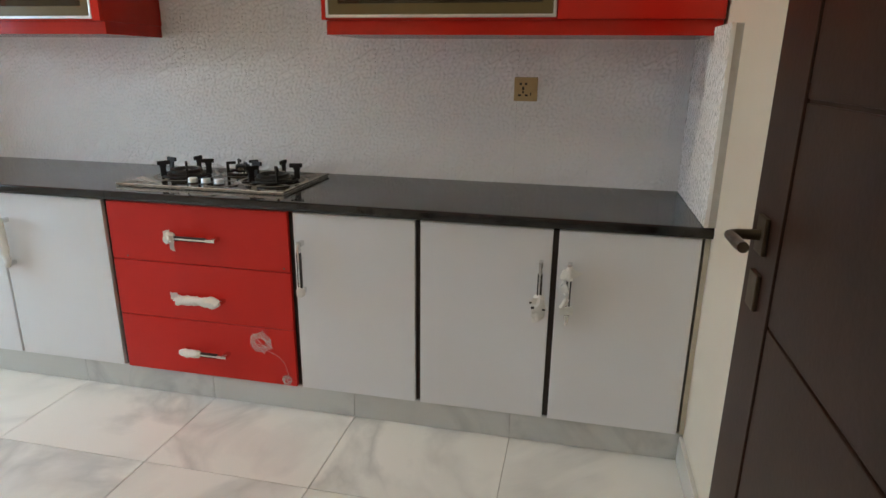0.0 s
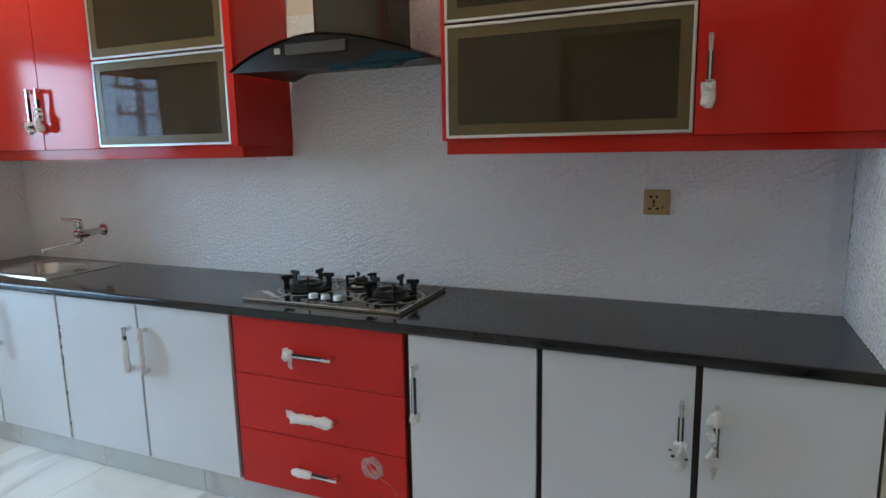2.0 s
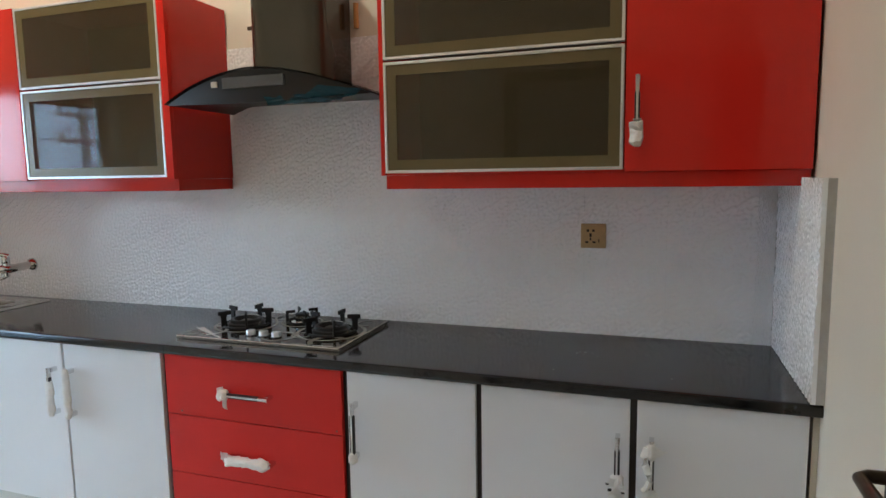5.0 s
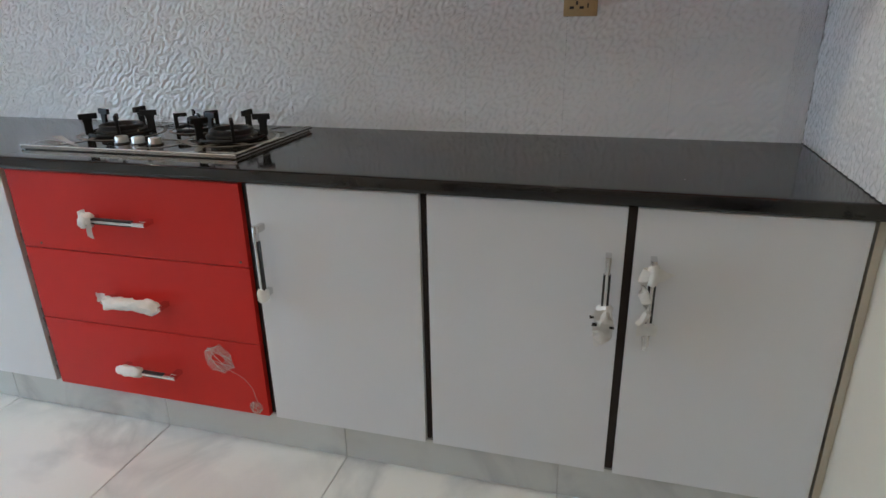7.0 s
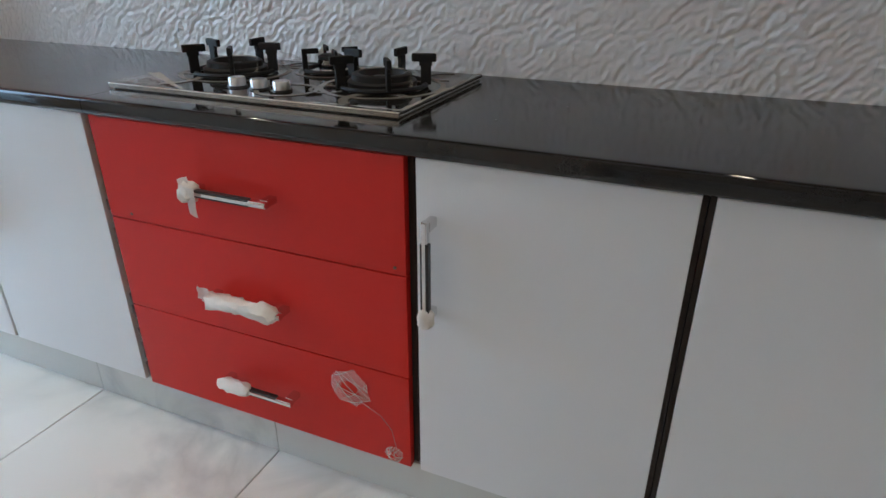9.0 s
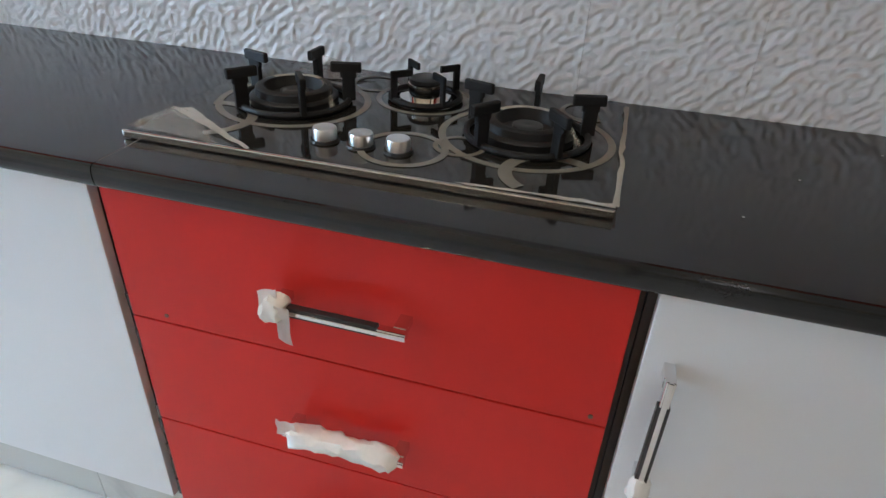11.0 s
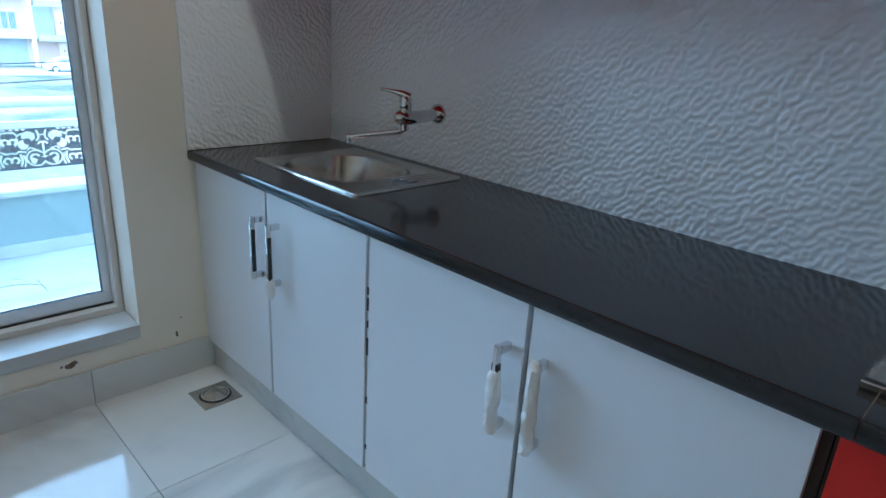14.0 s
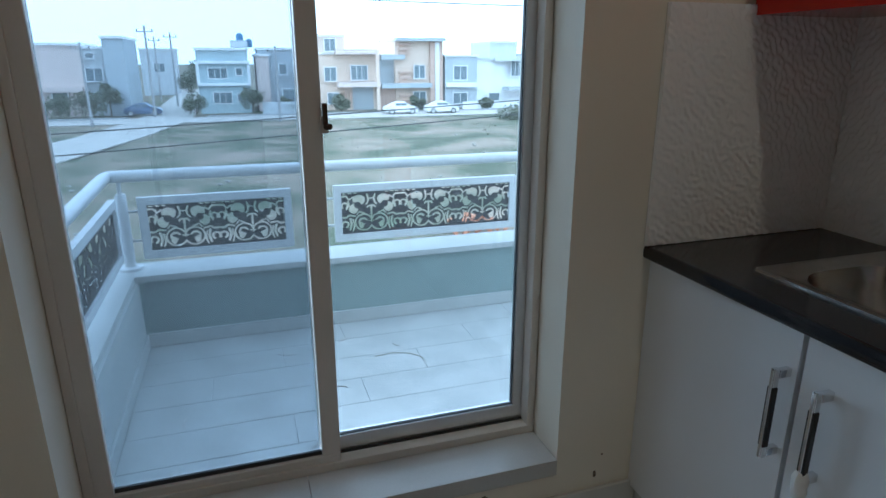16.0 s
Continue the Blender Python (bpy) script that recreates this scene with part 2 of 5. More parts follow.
def tube(points, r, bm=None, sides=12):
    """A round tube along a path, closed at both ends."""
    bm = bm or bmesh.new()
    pts = [Vector(p) for p in points]
    rings = []
    for i, p in enumerate(pts):
        d = (pts[min(i + 1, len(pts) - 1)] - pts[max(i - 1, 0)]).normalized()
        q = d.to_track_quat("Z", "Y")
        rr = r[i] if isinstance(r, (list, tuple)) else r
        rings.append([bm.verts.new(p + q @ Vector((rr * math.cos(k * math.tau / sides), rr * math.sin(k * math.tau / sides), 0))) for k in range(sides)])
    for a, b in zip(rings, rings[1:]):
        for k in range(sides):
            bm.faces.new((a[k], a[(k + 1) % sides], b[(k + 1) % sides], b[k]))
    bm.faces.new(rings[0]), bm.faces.new(rings[-1])
    return bm


def lathe(x, y, profile, bm=None, sides=28):
    """A turned shape round a vertical axis, from (radius, height) pairs."""
    bm = bm or bmesh.new()
    rings = [[bm.verts.new((x + r * math.cos(k * math.tau / sides), y + r * math.sin(k * math.tau / sides), z)) for k in range(sides)] for r, z in profile]
    for a, b in zip(rings, rings[1:]):
        for k in range(sides):
            bm.faces.new((a[k], a[(k + 1) % sides], b[(k + 1) % sides], b[k]))
    bm.faces.new(rings[0]), bm.faces.new(rings[-1])
    return bm


def ribbon(points, width, z, thick, bm):
    """A flat strip along a path in the (u, v) plane, as (u, v) pairs mapped by z."""
    n = len(points)
    left, right = [], []
    for i, (u, v) in enumerate(points):
        a, b = points[max(i - 1, 0)], points[min(i + 1, n - 1)]
        du, dv = b[0] - a[0], b[1] - a[1]
        s = math.hypot(du, dv) or 1
        w = width[i] if isinstance(width, (list, tuple)) else width
        left.append((u - dv / s * w / 2, v + du / s * w / 2))
        right.append((u + dv / s * w / 2, v - du / s * w / 2))
    rows = [[bm.verts.new(z(u, v, d)) for u, v in side] for d in (0, thick) for side in (left, right)]
    for i in range(n - 1):
        for p, q in ((0, 1), (1, 3), (3, 2), (2, 0)):
            bm.faces.new((rows[p][i], rows[p][i + 1], rows[q][i + 1], rows[q][i]))
    for i in (0, n - 1):
        bm.faces.new((rows[0][i], rows[1][i], rows[3][i], rows[2][i]))


def crumple(bm, amount, scale, seed):
    for v in bm.verts:
        p = v.co * scale + Vector((seed * 7.3, seed * 3.1, seed))
        v.co += noise.noise_vector(p) * amount + noise.noise_vector(p * 2.7) * amount * 0.45
    return bm


# ---- room shell ----
WX, SY, WT, NY = -4.205, -2.19, 0.23, -0.027
WIN = (-2.052, -0.842, 0.231, 2.1)
DOOR = (-1.3, -0.075, 2.1)
structure("wall_north", box(WX - WT, NY + 0.012, -0.1, 0.3, 0.2, 3.0), PAINT, "cream painted wall above the tiled kitchen splashback")
bm = box(0.036, -2.19, -0.1, 0.2, 0.012, 3.0)
box(0.0205, -0.586, 0.109, 0.037, 0.0, 0.8235, bm=bm)
structure("wall_east", bm, PAINT, "cream painted wall beside the open dark door")
y0, y1, z0, z1 = WIN
bm = box(WX - WT, -2.6, -0.1, WX, y0, 3.0)
for a in ((y1, -0.1, 0.012, 3.0), (y0, -0.1, y1, z0), (y0, z1, y1, 3.0)):
    box(WX - WT, a[0], a[1], WX, a[2], a[3], bm=bm)
structure("wall_west", bm, PAINT, "cream painted wall with the sliding balcony window")
bm = box(WX, SY - WT, -0.1, DOOR[0], SY, 3.0)
box(DOOR[1], SY - WT, -0.1, 0.2, SY, 3.0, bm=bm)
box(DOOR[0], SY - WT, DOOR[2], DOOR[1], SY, 3.0, bm=bm)
structure("wall_south", bm, PAINT, "cream painted wall with the kitchen doorway")
bm = box(WX - WT, -2.43, CEIL, 0.3, 0.2, 3.05)
structure("ceiling", bm, CEILPAINT, "plain white ceiling with recessed downlights")
bm = box(-2.8, -5.9, -0.1, -2.6, -2.42, 3.0)
box(1.6, -5.9, -0.1, 1.8, -2.42, 3.0, bm=bm)
box(-2.8, -6.1, -0.1, 1.8, -5.9, 3.0, bm=bm)
box(0.2, -2.42, -0.1, 1.6, -2.3, 3.0, bm=bm)
structure("wall_hall", bm, PAINT, "cream painted walls of the hall outside the kitchen")
structure("ceiling_hall", box(-2.8, -6.1, CEIL, 1.8, -2.43, 3.05), CEILPAINT, "plain white ceiling of the hall")

# ---- base cabinets ----
FRONT, ZB, ZTOP = -0.597, 0.113, 0.818


def wrap_tube(a, b, r, seed):
    a, b = Vector(a), Vector(b)
    n = max(5, int((b - a).length / 0.011))
    pts = [a.lerp(b, i / n) for i in range(n + 1)]
    radii = [r * (0.55 if i in (0, n) else 0.9 + 0.2 * noise.noise(Vector((i * 0.3, seed * 5.1, 0)))) for i in range(n + 1)]
    return crumple(tube(pts, radii, sides=11), r * 0.34, 55, seed)


def bar_handle(parent, x, z, length, upright, front, wraps, black=(0.13, 0.8), seed=1):
    """A flat chrome bar on two posts with a black grip, half wrapped in tissue. (x, z) is its middle."""
    def at(s, d, w=0.0):
        return (x + w, front - d, z + s) if upright else (x + s, front - d, z + w)
    h = length / 2
    def slab(s0, s1, d0, d1, w):
        a, b = at(s0, d0, -w), at(s1, d1, w)
        return box(min(a[0], b[0]), min(a[1], b[1]), min(a[2], b[2]), max(a[0], b[0]), max(a[1], b[1]), max(a[2], b[2]), 0.0015)
    bar = part("handle", slab(-h, h, 0.0385, 0.0435, 0.0036), CHROME, parent, "chrome bar handle partly wrapped in white tissue")
    for a, b in ((-h, -h + length * black[0]), (-h + length * black[1], h)):
        part("end_piece", slab(a, b, 0.029, 0.0415, 0.006), CHROME, bar)
    for s in (-h + 0.012, h - 0.012):
        part("post", slab(s - 0.009, s + 0.009, -0.001, 0.0295, 0.007), CHROME, bar)
    part("grip", slab(-h + length * black[0], -h + length * black[1], 0.0295, 0.0412, 0.0082), BLACK, bar, "black grip body")
    for i, (s0, s1, r) in enumerate(wraps):
        part("wrap", wrap_tube(at(s0 * h, 0.036), at(s1 * h, 0.036), r, seed + i * 3.7), WRAP, bar, "crumpled white tissue wrap", True)
    return bar


def flap(parent, points, seed, material=WRAP, sub=5, amount=0.004, name="tissue_flap"):
    """A loose four-cornered scrap of tissue."""
    a, b, c, d = (Vector(p) + Vector((0, -0.01 if material == WRAP else 0, 0)) for p in points)
    bm = bmesh.new()
    grid = [[bm.verts.new(a.lerp(b, i / sub).lerp(d.lerp(c, i / sub), j / sub)) for i in range(sub + 1)] for j in range(sub + 1)]
    for j in range(sub):
        for i in range(sub):
            bm.faces.new((grid[j][i], grid[j][i + 1], grid[j + 1][i + 1], grid[j + 1][i]))
    bmesh.ops.solidify(bm, geom=bm.faces[:], thickness=0.0012)
    return part(name, crumple(bm, amount, 45, seed), material, parent, "", True)


def carcass(unit, x0, x1):
    for a in ((x0, FRONT + 0.02, ZB, x0 + 0.016, -0.03, 0.822), (x1 - 0.016, FRONT + 0.02, ZB, x1, -0.03, 0.822), (x0 + 0.016, FRONT + 0.02, ZB, x1 - 0.016, -0.03, ZB + 0.016),
              (x0 + 0.016, -0.04, ZB + 0.016, x1 - 0.016, -0.03, 0.822), (x0 + 0.016, FRONT + 0.021, 0.795, x1 - 0.016, FRONT + 0.06, 0.822)):
        part("carcass_panel", box(*a), CARCASS, unit, "dark brown carcass panel")


def base_door(unit, x0, x1, hx, wraps, seed, zmid=0.611):
    door = part("door", box(x0, FRONT, ZB, x1, FRONT + 0.018, ZTOP, 0.0015), WHITE, unit, "white laminate door")
    bar_handle(door, hx, zmid, 0.205, True, FRONT, wraps, seed=seed)
    return door


unit = thing("base_cabinet", (-0.46, -0.3, 0.0), "white two-door base cabinet with dark brown edges under the worktop", "cabinet", "base cabinets")
carcass(unit, -0.917, 0.012)
d = base_door(unit, -0.434, 0.01, -0.392, [(-0.72, -0.42, 0.016), (0.42, 0.92, 0.015)], 2)
part("tissue_strip", crumple(tube([(-0.402, -0.632, 0.69), (-0.41, -0.634, 0.665), (-0.408, -0.636, 0.64), (-0.398, -0.638, 0.615), (-0.395, -0.638, 0.595), (-0.404, -0.637, 0.572), (-0.41, -0.636, 0.56)], [0.012, 0.013, 0.01, 0.011, 0.01, 0.009, 0.008], sides=9), 0.004, 60, 4), WRAP, d, "twisted white tissue strip", True)
flap(d, [(-0.388, -0.632, 0.7), (-0.345, -0.628, 0.685), (-0.36, -0.63, 0.676), (-0.388, -0.634, 0.668)], 4)
flap(d, [(-0.416, -0.637, 0.562), (-0.372, -0.637, 0.568), (-0.372, -0.638, 0.542), (-0.416, -0.638, 0.538)], 5, amount=0.002)
part("handle_tip", tube([(-0.392, -0.622, 0.535), (-0.393, -0.622, 0.515), (-0.394, -0.622, 0.492)], [0.0115, 0.008, 0.004], sides=8), CHROME, d)
part("centre_stile", box(-0.457, FRONT + 0.0185, ZB, -0.431, FRONT + 0.0195 + 0.03, 0.822), CARCASS, unit)
d = base_door(unit, -0.908, -0.454, -0.487, [(-1.0, -0.12, 0.0205)], 3)
flap(d, [(-0.508, -0.64, 0.598), (-0.47, -0.64, 0.594), (-0.466, -0.642, 0.566), (-0.512, -0.642, 0.57)], 16, amount=0.007)
flap(d, [(-0.51, -0.642, 0.56), (-0.462, -0.642, 0.56), (-0.466, -0.64, 0.528), (-0.5, -0.64, 0.524)], 17, amount=0.008)
flap(d, [(-0.507, -0.638, 0.54), (-0.488, -0.638, 0.54), (-0.494, -0.634, 0.498), (-0.506, -0.634, 0.5)], 6)
for mx, mz in ((-0.512, 0.574), (-0.506, 0.556), (-0.468, 0.552)):
    part("dark_tear", crumple(box(mx - 0.005, -0.652, mz - 0.003, mx + 0.005, -0.646, mz + 0.003, 0.001), 0.002, 80, mx), BLACK, d)
unit = thing("base_cabinet", (-1.16, -0.3, 0.0), "white single-door base cabinet beside the red drawers", "cabinet", "base cabinets")
carcass(unit, -1.396, -0.919)
d = base_door(unit, -1.385, -0.928, -1.352, [(-1.06, -0.7, 0.019)], 7, 0.617)
unit = thing("base_cabinet", (-2.7, -0.3, 0.0), "white two-door base cabinet with tissue-wrapped handles under the worktop", "cabinet", "base cabinets")
carcass(unit, -3.204, -2.172)
base_door(unit, -2.687, -2.187, -2.644, [(-1.02, 1.02, 0.0155)], 9, 0.62)
part("centre_stile", box(-2.7, FRONT + 0.0185, ZB, -2.684, FRONT + 0.0195 + 0.03, 0.822), CARCASS, unit)
base_door(unit, -3.197, -2.699, -2.737, [(-1.0, 0.45, 0.0165)], 10, 0.62)
unit = thing("base_cabinet", (-3.7, -0.3, 0.0), "white two-door sink cabinet with chrome and black handles", "cabinet", "base cabinets")
carcass(unit, -4.204, -3.206)
base_door(unit, -3.704, -3.212, -3.638, [(-1.3, -0.72, 0.017)], 12, 0.635)
part("centre_stile", box(-3.717, FRONT + 0.0185, ZB, -3.701, FRONT + 0.0195 + 0.03, 0.822), CARCASS, unit)
base_door(unit, -4.204, -3.716, -3.735, [], 13, 0.635)
unit = thing("drawer_cabinet", (-1.785, -0.3, 0.0), "three-drawer base cabinet with red fronts below the gas hob", "cabinet", "base cabinets")
carcass(unit, -2.17, -1.398)
for i, (za, zb, zh, wraps) in enumerate(((0.586, ZTOP, 0.697, [(-1.06, -0.7, 0.023)]), (0.352, 0.583, 0.449, [(-0.92, 0.9, 0.02)]), (ZB, 0.349, 0.223, [(-1.02, -0.12, 0.0175)]))):
    front = part("drawer_front", box(-2.163, FRONT - 0.002, za, -1.407, FRONT + 0.016, zb, 0.0015), REDSATIN, unit, "red satin drawer front")
    bar_handle(front, -1.784, zh, 0.203, False, FRONT - 0.002, wraps, seed=20 + i * 5)
    for hx in ((-2.096, -1.43) if i == 0 else ()):
        part("screw_hole", rod((hx, FRONT - 0.0035, 0.6), (hx, FRONT, 0.6), 0.0035), STAIN, front)
    if i == 0:
        flap(front, [(-1.867, -0.64, 0.712), (-1.846, -0.641, 0.712), (-1.842, -0.643, 0.65), (-1.864, -0.643, 0.658)], 8)
        flap(front, [(-1.898, -0.628, 0.722), (-1.866, -0.63, 0.728), (-1.866, -0.632, 0.676), (-1.898, -0.63, 0.68)], 9, amount=0.006)
    if i == 1:
        flap(front, [(-1.891, -0.632, 0.482), (-1.858, -0.635, 0.48), (-1.858, -0.638, 0.455), (-1.891, -0.638, 0.455)], 11, amount=0.006)
    if i == 2:
        for cx, cz, r, seed in ((-1.545, 0.288, 0.046, 3), (-1.447, 0.137, 0.022, 5)):
            scrap = random.Random(seed)
            bm = bmesh.new()
            rim = [(cx + r * (0.8 + 0.4 * scrap.random()) * math.cos(k * math.tau / 14), cz + r * (0.8 + 0.4 * scrap.random()) * math.sin(k * math.tau / 14)) for k in range(14)]
            hub = [bm.verts.new((cx + (u - cx) * 0.45, FRONT - 0.006 - 0.005 * scrap.random(), cz + (v - cz) * 0.45)) for u, v in rim]
            edge = [bm.verts.new((u, FRONT - 0.004 - 0.004 * scrap.random(), v)) for u, v in rim]
            for k in range(14):
                bm.faces.new((hub[k], edge[k], edge[(k + 1) % 14], hub[(k + 1) % 14]))
            film = part("plastic_scrap", bm, SCRAP, front, "crumpled clear plastic scrap")
            # Thin milky tubes stand in for the white highlights along the film's wrinkles.
            for k in range(11):
                u, v = rim[scrap.randrange(14)]
                w, x2 = rim[scrap.randrange(14)]
                mid = ((u + w) / 2 + scrap.uniform(-0.008, 0.008), (v + x2) / 2 + scrap.uniform(-0.008, 0.008))
                part("crease", tube([(u, FRONT - 0.006, v), (mid[0], FRONT - 0.01, mid[1]), (w, FRONT - 0.006, x2)], [0.0004, 0.0011, 0.0004], sides=5), PEEL, film)
        part("film_thread", tube([(-1.525, -0.602, 0.258), (-1.475, -0.602, 0.235), (-1.45, -0.602, 0.205), (-1.44, -0.602, 0.16)], 0.0006, sides=6), PEEL, front)
rnd = random.Random(21)
for zc in (0.62, 0.53, 0.36, 0.33, 0.27, 0.21, 0.15):
    bm = crumple(box(-2.169, FRONT - 0.001, zc - 0.02, -2.1625, FRONT + 0.004, zc + rnd.uniform(0.0, 0.03)), 0.003, 60, zc * 9)
    part("broken_edge", bm, BLACK, unit, "dark broken edge of the drawer front")
black_tab = thing("cabinet_gap_strip", (-3.205, FRONT, ZB), "thin grey gap strip between two white base cabinets", "trim")
part("strip", box(-3.2085, FRONT + 0.006, ZB + 0.01, -3.2005, FRONT + 0.012, ZTOP - 0.01), ALU, black_tab)
for zc, hgt in ((0.18, 0.014), (0.33, 0.02), (0.48, 0.05), (0.56, 0.02), (0.61, 0.035), (0.655, 0.02)):
    part("hinge_tab", box(-3.2085, FRONT + 0.003, zc, -3.2005, FRONT + 0.0065, zc + hgt), BLACK, black_tab)

# plinth and skirting
plinth = structure("plinth", box(WX, -0.572, 0.0, 0.035, -0.56, 0.106), GROUT, "grey veined marble plinth under the base cabinets", "plinth")
for xa, xb in ((WX, -3.62), (-3.618, -3.01), (-3.008, -2.4), (-2.398, -1.79), (-1.788, -1.18), (-1.178, -0.57), (-0.568, 0.035)):
    part("slab", box(xa, -0.579, 0.0, xb, -0.5725, 0.108, 0.001), SKIRT, plinth)
skirting = structure("baseboard", box(WX, -2.188, 0.0, WX + 0.005, -0.58, 0.127), GROUT, "grey veined marble skirting along the kitchen walls", "skirting")
for ya, yb in ((-2.188, -1.63), (-1.628, -1.02), (-1.018, -0.58)):
    part("slab", box(WX + 0.0055, ya, 0.0, WX + 0.014, yb, 0.13, 0.002), SKIRT, skirting)
for ya, yb in ((-2.188, -1.63), (-1.628, -1.02), (-1.018, -0.58)):
    part("slab", box(0.022, ya, 0.0, 0.0355, yb, 0.1, 0.002), SKIRT, skirting)
for k in range(5):
    xa = WX + 0.016 + 0.56 * k
    part("slab", box(xa, SY + 0.0005, 0.0, xa + 0.558, SY + 0.014, 0.13, 0.002), SKIRT, skirting)

# ---- worktop ----
top = thing("worktop", (-2.1, -0.3, 0.825), "polished black granite worktop with rounded front edge on the base cabinets", "worktop")
HOLES = {"sink": (-3.925, -3.42, -0.48, -0.11)}


def slab(x0, x1, back, front=-0.6):
    """A worktop length with a rounded nose."""
    bm, n = bmesh.new(), 16
    prof = [(back, 0.86), (back, 0.824)] + [(front - 0.022 * math.sin(math.pi * k / n) ** 0.36, 0.842 - 0.018 * math.copysign(abs(math.cos(math.pi * k / n)) ** 0.7, math.cos(math.pi * k / n))) for k in range(n + 1)]
    rows = [[bm.verts.new((x, y, z)) for y, z in prof] for x in (x0, x1)]
    for k in range(len(prof)):
        j = (k + 1) % len(prof)
        bm.faces.new((rows[0][k], rows[0][j], rows[1][j], rows[1][k]))
    for r in rows:
        bm.faces.new(r)
    return bm


def cut_slab(x0, x1, hole):
    """The sink length: one sheet with an opening, and the rounded nose."""
    a, b, c, e = hole
    bm = slab(x0, x1, c)
    bm.faces.ensure_lookup_table()
    for p in ((x0, c, a, -0.002), (b, c, x1, -0.002), (a, e, b, -0.002)):
        box(p[0], p[1], 0.824, p[2], p[3], 0.86, bm=bm)
    bmesh.ops.remove_doubles(bm, verts=bm.verts, dist=0.0001)
    return bm


part("slab", cut_slab(WX + 0.001, -2.1465, HOLES["sink"]), GRANITE, top)
part("slab", slab(-2.1445, 0.035, -0.002), GRANITE, top)
part("joint", box(-2.1465, -0.606, 0.83, -2.1445, -0.003, 0.8596), STAIN, top, "thin brown joint between slabs")
random.seed(4)
for i in range(14):
    cx, cy = (random.gauss(-0.62, 0.03), random.gauss(-0.3, 0.03)) if i < 7 else (random.uniform(-1.3, -0.1), random.choice((-0.621, random.uniform(-0.6, -0.1))))
    cz = 0.8603 if cy > -0.61 else 0.843
    part("chip", lathe(cx, cy, [(0.0022, cz), (0.0016, cz + 0.0008)], sides=6), COPING, top, "tiny pale chip")

# ---- sink and tap ----
sink = thing("kitchen_sink", (-3.67, -0.29, 0.86), "inset stainless steel sink with ribbed drainer in the granite worktop", "sink")
SX0, SX1, SY0, SY1 = -3.956, -3.386, -0.503, -0.082


def rounded(x0, x1, y0, y1, r, z, n=6):
    out = []
    for cx, cy, a in ((x1 - r, y1 - r, 0), (x0 + r, y1 - r, 90), (x0 + r, y0 + r, 180), (x1 - r, y0 + r, 270)):
        out += [(cx + r * math.cos(radians(a + 90 * k / n)), cy + r * math.sin(radians(a + 90 * k / n)), z) for k in range(n + 1)]
    return out


def loops(rings, close=True):
    bm = bmesh.new()
    rows = [[bm.verts.new(p) for p in r] for r in rings]
    for a, b in zip(rows, rows[1:]):
        for k in range(len(a)):
            bm.faces.new((a[k], a[(k + 1) % len(a)], b[(k + 1) % len(a)], b[k]))
    if close:
        bm.faces.new(rows[-1])
    return bm


BX = (-3.918, -3.502, -0.472, -0.115)
rings = [rounded(SX0, SX1, SY0, SY1, 0.012, 0.8605), rounded(SX0 + 0.001, SX1 - 0.001, SY0 + 0.001, SY1 - 0.001, 0.012, 0.8665), rounded(SX0 + 0.008, SX1 - 0.008, SY0 + 0.008, SY1 - 0.008, 0.012, 0.868),
         rounded(SX0 + 0.016, SX1 - 0.016, SY0 + 0.016, SY1 - 0.016, 0.02, 0.864), rounded(BX[0], BX[1], BX[2], BX[3], 0.12, 0.8635),
         rounded(BX[0] + 0.01, BX[1] - 0.01, BX[2] + 0.01, BX[3] - 0.01, 0.12, 0.856), rounded(BX[0] + 0.03, BX[1] - 0.03, BX[2] + 0.03, BX[3] - 0.03, 0.12, 0.74),
         rounded(BX[0] + 0.06, BX[1] - 0.06, BX[2] + 0.06, BX[3] - 0.06, 0.11, 0.715)]
part("basin", loops(rings), STEEL, sink, "", True)
for k in range(4):
    xr = -3.486 + 0.023 * k
    part("drainer_rib", box(xr, -0.29 + 0.015 * k, 0.864, xr + 0.01, -0.125, 0.8675, 0.0015), STEEL, sink)
part("waste", lathe(-3.71, -0.295, [(0.035, 0.715), (0.035, 0.719), (0.02, 0.717), (0.004, 0.717)]), CHROME, sink, "", True)
tap = thing("wall_tap", (-3.585, 0.0, 1.04), "chrome wall-mounted single-lever kitchen tap over the sink", "tap")
part("wall_rose", tube([(-3.583, 0.0, 1.04), (-3.583, -0.012, 1.04), (-3.583, -0.024, 1.04)], [0.034, 0.032, 0.018], sides=24), TAPCHROME, tap, "", True)
part("inlet", tube([(-3.583, -0.02, 1.04), (-3.587, -0.05, 1.036), (-3.595, -0.09, 1.032), (-3.605, -0.125, 1.031), (-3.614, -0.15, 1.032), (-3.618, -0.163, 1.033)], [0.017, 0.02, 0.021, 0.025, 0.024, 0.012], sides=18), TAPCHROME, tap, "", True)
part("body", lathe(-3.607, -0.13, [(0.01, 0.988), (0.015, 0.992), (0.016, 1.02), (0.02, 1.045), (0.021, 1.06), (0.019, 1.063), (0.0205, 1.067), (0.021, 1.09), (0.014, 1.1)]), TAPCHROME, tap, "", True)
part("lever", tube([(-3.602, -0.12, 1.096), (-3.612, -0.135, 1.106), (-3.635, -0.158, 1.113), (-3.668, -0.185, 1.118)], [0.017, 0.012, 0.007, 0.0045], sides=12), TAPCHROME, tap, "", True)
